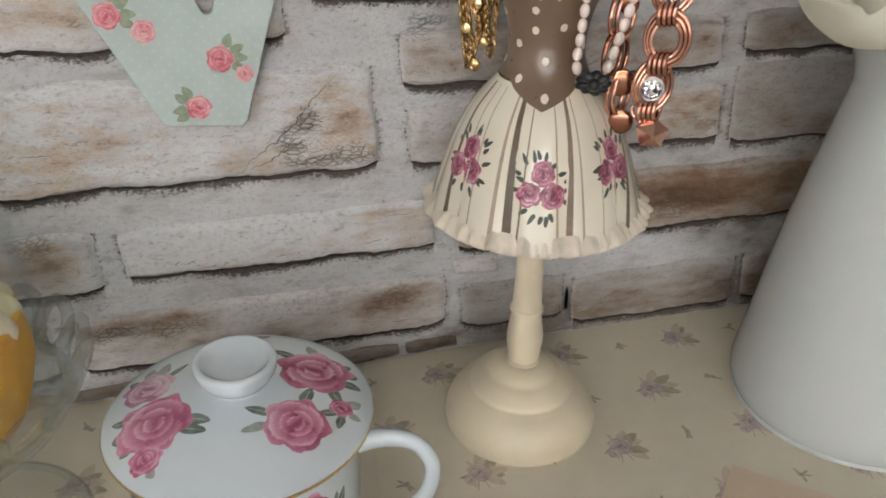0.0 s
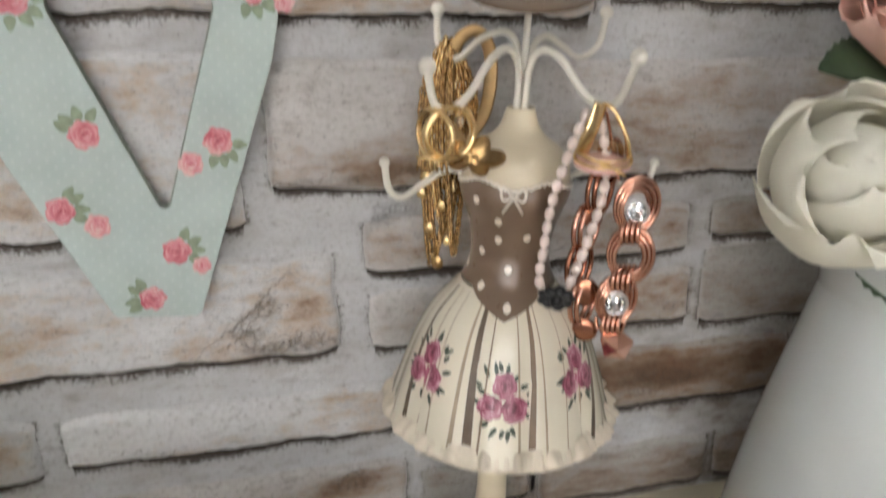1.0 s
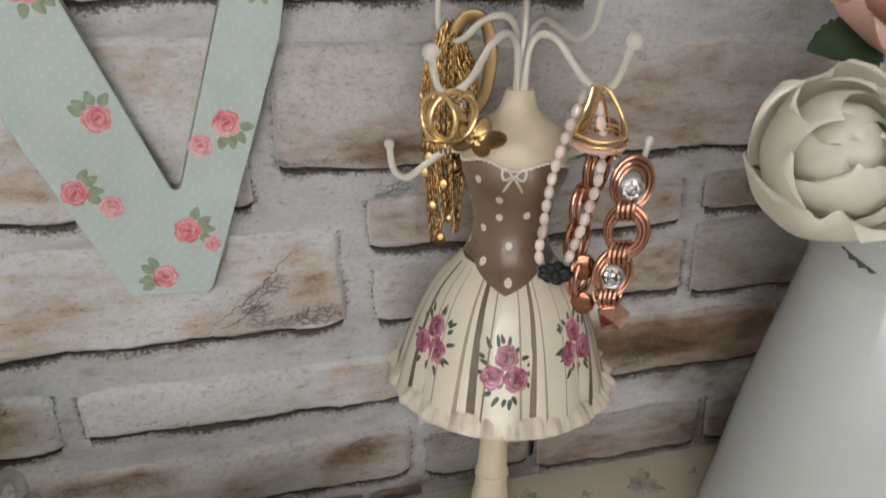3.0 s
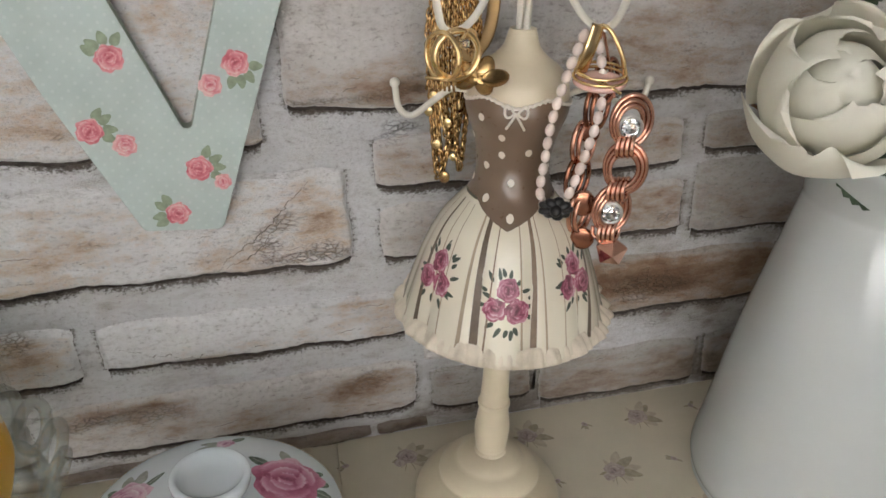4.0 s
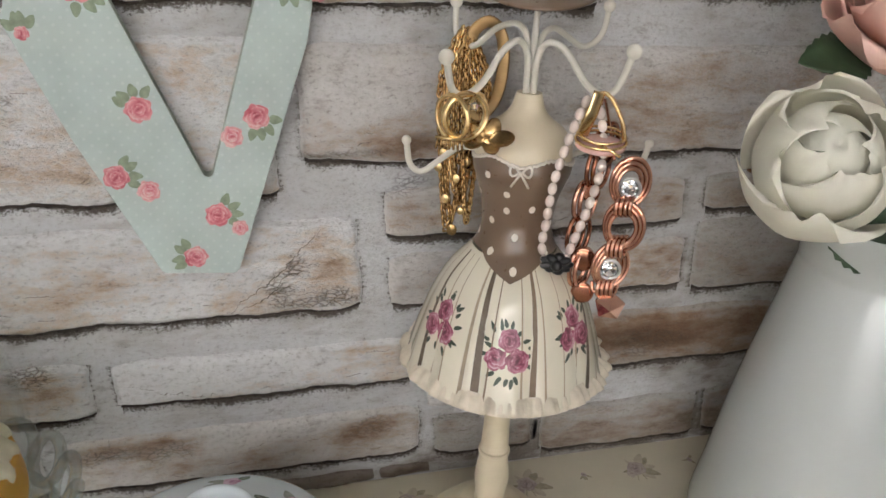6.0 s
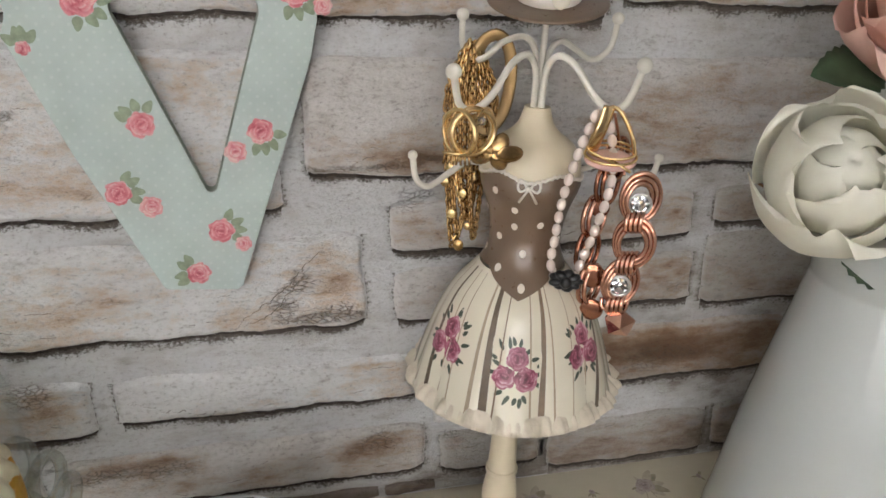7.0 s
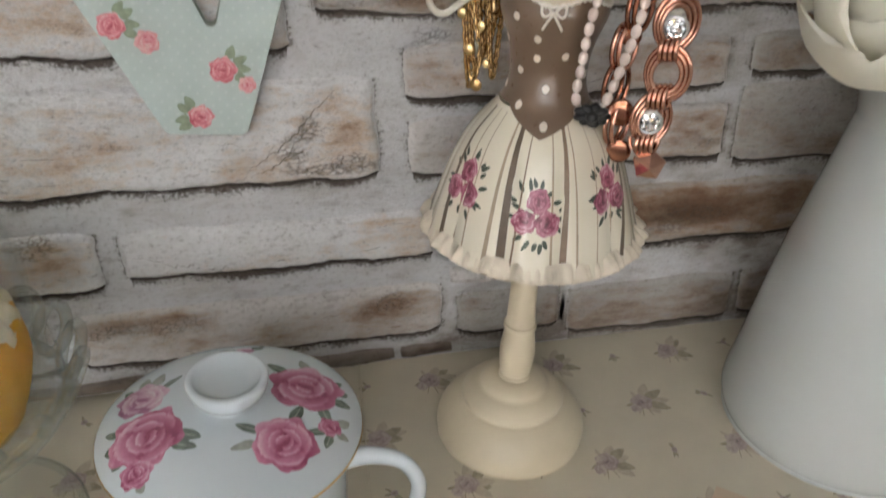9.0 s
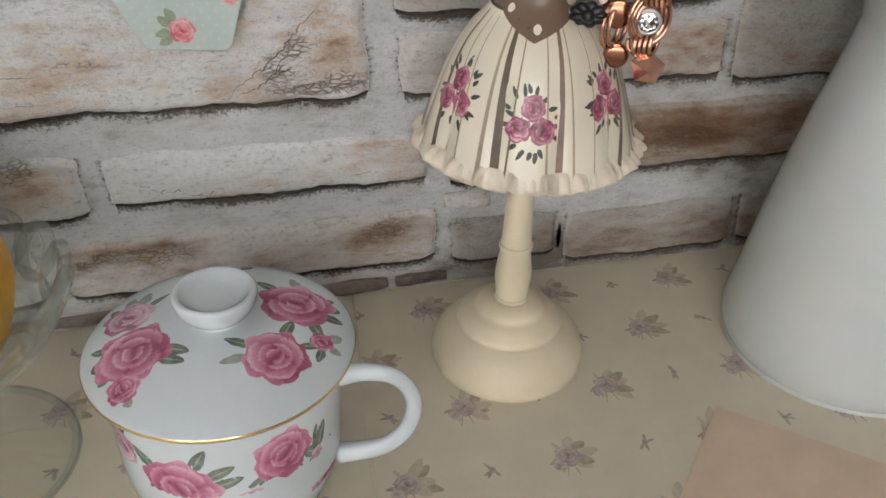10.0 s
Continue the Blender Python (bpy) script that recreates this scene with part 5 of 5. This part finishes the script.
# ---- peach card wallet ----
def wallet():
    root = thing("envelope", 17, -17, 0, "peach-coloured soft paper envelope lying on the shelf", "envelope")
    a = Vector((17.2, -12.2, 0))
    u, v = Vector((-0.69, -0.73, 0)), Vector((0.745, -0.667, 0))
    bm = bmesh.new()
    n, rows = 20, []
    for i in range(n + 1):
        row = []
        for j in range(n + 1):
            s, t = i / n, j / n
            edge = min(1, 9 * min(s, 1 - s)) * min(1, 9 * min(t, 1 - t))
            p = a + u * 12 * s + v * 9.5 * t
            row.append(bm.verts.new((p.x, p.y, 0.04 + 0.1 * math.sqrt(edge) + 0.02 * math.sin(6 * s + 3 * t))))
        rows.append(row)
    for p, q in zip(rows, rows[1:]):
        for j in range(n):
            bm.faces.new((p[j], p[j + 1], q[j + 1], q[j]))
    rim = [rows[i][0] for i in range(n + 1)] + [rows[n][j] for j in range(1, n + 1)] + [rows[i][n] for i in range(n - 1, -1, -1)] + [rows[0][j] for j in range(n - 1, 0, -1)]
    back = bmesh.new()
    high = [back.verts.new((p.co.x, p.co.y, p.co.z - 0.001)) for p in rim]
    low = [back.verts.new((p.co.x, p.co.y, 0.005)) for p in rim]
    for k in range(len(rim)):
        j = (k + 1) % len(rim)
        back.faces.new((high[k], high[j], low[j], low[k]))
    back.faces.new(low)
    part("front_panel", bm, PEACH, root)
    part("back_panel", back, PEACH, root)


wallet()

# ---- bricks of the wall ----
# left, right, bottom, top in centimetres; tone 0 limewashed, 1 worn, 2 bare
COURSE_TOP = [(-22, 13.9, 27.0, 40, 0), (15.6, 28.1, 33.0, 38, 1), (14.9, 28.2, 27.7, 31.2, 0), (29.4, 44, 33.0, 38, 0), (29.4, 44, 27.7, 31.2, 1)]
COURSE_HIGH = [(-26, -1.2, 18.0, 25.5, 0), (-0.1, 29.9, 19.5, 25.2, 1), (31, 46, 19.5, 25.2, 1)]
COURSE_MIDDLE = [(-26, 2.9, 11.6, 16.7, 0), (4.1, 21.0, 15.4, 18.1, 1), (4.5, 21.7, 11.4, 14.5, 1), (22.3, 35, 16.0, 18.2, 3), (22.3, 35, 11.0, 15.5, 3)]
COURSE_LOW = [(-26, -10.4, 6.5, 9.7, 0), (-9.4, 5.9, 6.8, 9.5, 0), (7.0, 28.7, 6.3, 9.9, 2), (29.6, 46, 6.0, 9.9, 1)]
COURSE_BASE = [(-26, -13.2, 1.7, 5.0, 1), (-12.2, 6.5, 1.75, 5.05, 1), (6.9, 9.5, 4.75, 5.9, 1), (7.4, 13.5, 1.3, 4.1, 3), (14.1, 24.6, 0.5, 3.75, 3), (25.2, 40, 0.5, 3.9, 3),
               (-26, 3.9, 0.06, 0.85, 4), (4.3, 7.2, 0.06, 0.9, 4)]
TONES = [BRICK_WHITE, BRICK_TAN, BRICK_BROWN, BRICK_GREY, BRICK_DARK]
SLANT = -0.07


# worn places: x, z, half width, half height, how worn (below 0: fresh limewash)
WORN = [(2.6, 20.8, 3.4, 1.0, 0.5), (5.2, 20.3, 2.0, 0.8, 0.5), (3.1, 23.0, 2.6, 0.9, -0.4), (17, 22.8, 6, 1.5, 0.08), (21, 20.8, 2.5, 0.7, 0.3), (-3.4, 13.1, 1.2, 0.9, 0.35), (1.6, 13.5, 1.5, 1.5, 0.4),
        (-10.2, 19.2, 3.5, 0.9, 0.3), (-12.3, 8.7, 1.8, 1.2, 0.35)]
WORN += [(-3, 8.2, 6, 1.2, -0.2), (2.8, 9.0, 2.4, 0.7, 0.25), (-9, 4.6, 4.0, 0.8, 0.5), (-6, 2.8, 4.0, 0.6, 0.3), (-3.3, 4.8, 2.8, 0.8, -0.5), (3.2, 3.8, 2.6, 1.0, 0.45), (22, 8.0, 3.5, 1.0, 0.55), (15, 8.2, 3.5, 1.0, 0.3), (5.5, 16.8, 1.3, 1.0, 0.3), (24.5, 16.8, 2, 1, 0.3)]
WORN += [(4.5, 31.2, 2.4, 1.3, 0.4), (7.6, 32.2, 2.2, 2.4, 0.45), (-7.4, 30.8, 2.5, 0.7, 0.5), (21.5, 33.6, 4.5, 1.2, 0.4), (19.3, 30.0, 3.5, 1.0, 0.25), (2, 33.5, 2.5, 1.0, 0.3), (10.5, 30, 2, 2, 0.3)]
CRACKLED = [(-9, 4.2, 3.4, 0.6), (-1.3, 13.3, 0.8, 0.9), (-0.3, 14.5, 0.6, 0.8), (1.0, 12.2, 1.8, 0.35), (-8, 30.8, 2.5, 0.6), (-13, 9.3, 1.5, 0.5), (3.5, 4.3, 1.2, 0.5), (21, 8, 3, 0.7), (2.4, 20.0, 4, 0.4)]

# large darker stretches: the right side's weaker light as colour; the wall's foot
DARK_STRETCHES = [(24, 12, 11, 8, 0.3), (0, 0.4, 60, 1.2, 0.5), (22, 3, 14, 4, 0.25), (24, 28, 8, 7, 0.12)]


def spread(spots, x, z):
    """How much of the listed soft spots lies at a place on the wall."""
    total = 0.0
    for cx, cz, rx, rz, *much in spots:
        q = ((x - cx) / rx) ** 2 + ((z - cz) / rz) ** 2
        if q < 6:
            total += (much[0] if much else 1.0) * math.exp(-q)
    return total


def brick(x0, x1, z0, z1, tone, seed):
    rng = random.Random(seed)
    w, h = x1 - x0, z1 - z0
    nx, nz = max(6, int(w / 0.33)), max(3, int(h / 0.33))
    proud, soft = 0.34, 0.2
    zm = (z0 + z1) / 2
    bm = bmesh.new()
    stain_and_shading, crackle = bm.verts.layers.float.new("stain_and_shading"), bm.verts.layers.float.new("crackle")
    def edge(s, k):
        return 0.2 * noise.noise((s * 0.35, seed * 3.1 + k, 0)) + 0.07 * noise.noise((s * 2.2, seed * 1.7 + k, 5))
    def point(i, j, inset, y):
        x = x0 + w * i / nx
        z = z0 + h * j / nz
        l, r, b, t = edge(z, 1), edge(z, 2), edge(x, 3) * 1.2, edge(x, 4) * 0.8
        x += l * (1 - i / nx) + r * i / nx
        z += b * (1 - j / nz) + t * j / nz
        near = min(x - x0, x1 - x)
        z -= 0.3 * math.exp(-max(0, near) / 0.45) * (2 * j / nz - 1) * min(1, h / 3)
        sx = 1 if i == 0 else -1 if i == nx else 0
        sz = 1 if j == 0 else -1 if j == nz else 0
        return (x + sx * inset + SLANT * (z - zm), y, z + sz * inset)
    def skin(x, z):
        return -proud + 0.2 + 0.06 * noise.noise((x * 0.5, z * 0.8, seed)) + 0.06 * noise.noise((x * 1.6, z * 2.4, seed + 9))
    front = []
    for j in range(nz + 1):
        row = []
        for i in range(nx + 1):
            x, y, z = point(i, j, soft if min(h, w) > 1.2 else 0.06, 0)
            rim = i in (0, nx) or j in (0, nz)
            vert = bm.verts.new((x, skin(x, z) + (0.1 if rim else 0), z))
            # top row paler: the upper edge's printed highlight, put into the colour
            vert[stain_and_shading] = 0.22 + spread(WORN, x, z) + 0.6 * spread(DARK_STRETCHES, x, z) - (0.3 if j == nz else 0)
            vert[crackle] = spread(CRACKLED, x, z)
            row.append(vert)
        front.append(row)
    for a, b in zip(front, front[1:]):
        for i in range(nx):
            bm.faces.new((a[i], a[i + 1], b[i + 1], b[i]))
    rim = [(i, 0) for i in range(nx + 1)] + [(nx, j) for j in range(1, nz + 1)] + [(i, nz) for i in range(nx - 1, -1, -1)] + [(0, j) for j in range(nz - 1, 0, -1)]
    back = [bm.verts.new(point(i, j, 0, 0.22)) for i, j in rim]
    for k in range(len(rim)):
        m = (k + 1) % len(rim)
        bm.faces.new((front[rim[k][1]][rim[k][0]], back[k], back[m], front[rim[m][1]][rim[m][0]]))
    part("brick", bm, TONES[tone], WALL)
    if h < 1.2:
        return

    # a few fine dark fissures in the limewash
    bm = bmesh.new()
    for k in range(int(w * h / 13) + 1):
        x = rng.uniform(x0 + 0.4, x1 - 1.0)
        z = z0 + h * (rng.uniform(0.12, 0.3) if rng.random() < 0.55 else rng.uniform(0.15, 0.88))
        length, going, wide = rng.uniform(0.35, 1.5), rng.choice((0.0, 0.05, -0.08, 0.2, -0.15)), rng.uniform(0.008, 0.025)
        prev = None
        bits = max(4, int(length / 0.12))
        for q in range(bits + 1):
            f = q / bits
            px = x + length * f
            pz = z + going * length * f + 0.12 * noise.noise((px * 2.2, z, seed)) + 0.07 * noise.noise((px * 6.0, z, seed + 4))
            if px > x1 - 0.3 or not z0 + 0.3 < pz < z1 - 0.3:
                break
            t = wide * math.sin(math.pi * f) * (0.5 + abs(noise.noise((px * 7, z * 3, seed)))) + 0.004
            y = skin(px, pz) - 0.012
            now = (bm.verts.new((px + SLANT * (pz - zm), y, pz + t)), bm.verts.new((px + SLANT * (pz - zm), y, pz - t)))
            if prev:
                bm.faces.new((prev[0], now[0], now[1], prev[1]))
            prev = now
    part("fissure", bm, FISSURE, WALL, "fine dark cracks in limewash", True, "stuff")

    # the ragged joint below the brick: printed shade put in as a dark strip
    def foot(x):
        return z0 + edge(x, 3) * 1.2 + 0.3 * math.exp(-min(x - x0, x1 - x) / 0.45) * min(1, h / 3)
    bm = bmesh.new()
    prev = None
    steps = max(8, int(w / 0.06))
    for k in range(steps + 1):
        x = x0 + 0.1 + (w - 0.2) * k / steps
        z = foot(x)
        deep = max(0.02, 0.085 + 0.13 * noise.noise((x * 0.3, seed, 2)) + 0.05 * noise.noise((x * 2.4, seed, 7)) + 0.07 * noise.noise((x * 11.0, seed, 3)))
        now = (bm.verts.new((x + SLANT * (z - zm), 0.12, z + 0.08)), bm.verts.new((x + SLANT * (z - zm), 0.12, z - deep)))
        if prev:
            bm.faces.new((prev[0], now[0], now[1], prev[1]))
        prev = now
    part("shaded_joint", bm, JOINT_SHADE, WALL)
    # shade coloured onto the mortar as dark grains, below and beside the brick
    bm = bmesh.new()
    shade_grain, wear_and_shading = bm.verts.layers.float.new("shade_grain"), bm.verts.layers.float.new("stain_and_shading")
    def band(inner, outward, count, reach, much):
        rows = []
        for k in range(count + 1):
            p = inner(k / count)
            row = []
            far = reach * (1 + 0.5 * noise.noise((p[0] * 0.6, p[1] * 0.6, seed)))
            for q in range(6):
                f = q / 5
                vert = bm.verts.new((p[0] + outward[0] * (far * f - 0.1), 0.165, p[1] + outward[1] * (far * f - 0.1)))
                vert[shade_grain] = much * (1 - f) ** 1.3 * (1 + 0.8 * noise.noise((p[0] * 0.35, p[1] * 0.35, seed + 3)))
                vert[wear_and_shading] = 0.3 * (1 - f) + 0.22 + spread(DARK_STRETCHES, p[0], p[1])
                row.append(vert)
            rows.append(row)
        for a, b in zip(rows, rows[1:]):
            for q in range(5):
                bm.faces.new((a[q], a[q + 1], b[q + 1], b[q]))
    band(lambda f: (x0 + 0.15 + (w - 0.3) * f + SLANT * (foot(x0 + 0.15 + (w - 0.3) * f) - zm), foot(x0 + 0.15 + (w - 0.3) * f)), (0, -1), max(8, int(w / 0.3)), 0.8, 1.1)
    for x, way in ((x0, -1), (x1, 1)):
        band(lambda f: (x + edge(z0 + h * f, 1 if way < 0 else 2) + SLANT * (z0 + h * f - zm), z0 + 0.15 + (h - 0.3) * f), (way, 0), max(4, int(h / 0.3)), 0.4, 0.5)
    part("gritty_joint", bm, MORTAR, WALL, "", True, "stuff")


def mortar_bed():
    """The skim of mortar that the bricks stand out of."""
    bm = bmesh.new()
    stain_and_shading = bm.verts.layers.float.new("stain_and_shading")
    rows = []
    for j in range(46):
        row = []
        for i in range(91):
            vert = bm.verts.new((-35 + i, 0.19, 0.03 + j))
            vert[stain_and_shading] = 0.22 + spread(DARK_STRETCHES, vert.co.x, vert.co.z)
            row.append(vert)
        rows.append(row)
    for a, b in zip(rows, rows[1:]):
        for i in range(90):
            bm.faces.new((a[i], a[i + 1], b[i + 1], b[i]))
    part("mortar_bed", bm, MORTAR, WALL, "grey-white mortar between the bricks")


mortar_bed()
n = 0
for course in (COURSE_TOP, COURSE_HIGH, COURSE_MIDDLE, COURSE_LOW, COURSE_BASE):
    for row in course:
        n += 1
        brick(*row, n)


def crack(points, wide, seed):
    """A long ragged crack across the limewash."""
    bm = bmesh.new()
    prev = None
    line = smooth_line([(x, 0, z) for x, z in points], 26)
    for q, p in enumerate(line):
        f = q / (len(line) - 1)
        dx, dz = 0.2 * noise.noise((p.x * 2.5, p.z * 2.5, seed)) + 0.12 * noise.noise((p.x * 9, p.z * 9, seed)), 0.2 * noise.noise((p.x * 2.5, p.z * 2.5, seed + 5)) + 0.12 * noise.noise((p.x * 9, p.z * 9, seed + 5))
        t = wide * (0.3 + math.sin(math.pi * f)) * (0.5 + abs(noise.noise((p.x * 5, p.z * 5, seed))))
        now = (bm.verts.new((p.x + dx - t * 0.7, -0.24, p.z + dz + t * 0.7)), bm.verts.new((p.x + dx + t * 0.7, -0.24, p.z + dz - t * 0.7)))
        if prev:
            bm.faces.new((prev[0], now[0], now[1], prev[1]))
        prev = now
    part("crack", bm, FISSURE, WALL, "long dark crack in limewash")


crack([(-3.6, 12.0), (-2.4, 13.0), (-0.9, 14.2), (-0.1, 15.2), (0.9, 16.2)], 0.03, 3)
crack([(-3.2, 12.1), (-1.6, 12.9), (-0.4, 14.4)], 0.025, 8)
crack([(-8.9, 8.3), (-7.2, 7.8), (-5.4, 7.35), (-3.9, 7.2)], 0.02, 5)
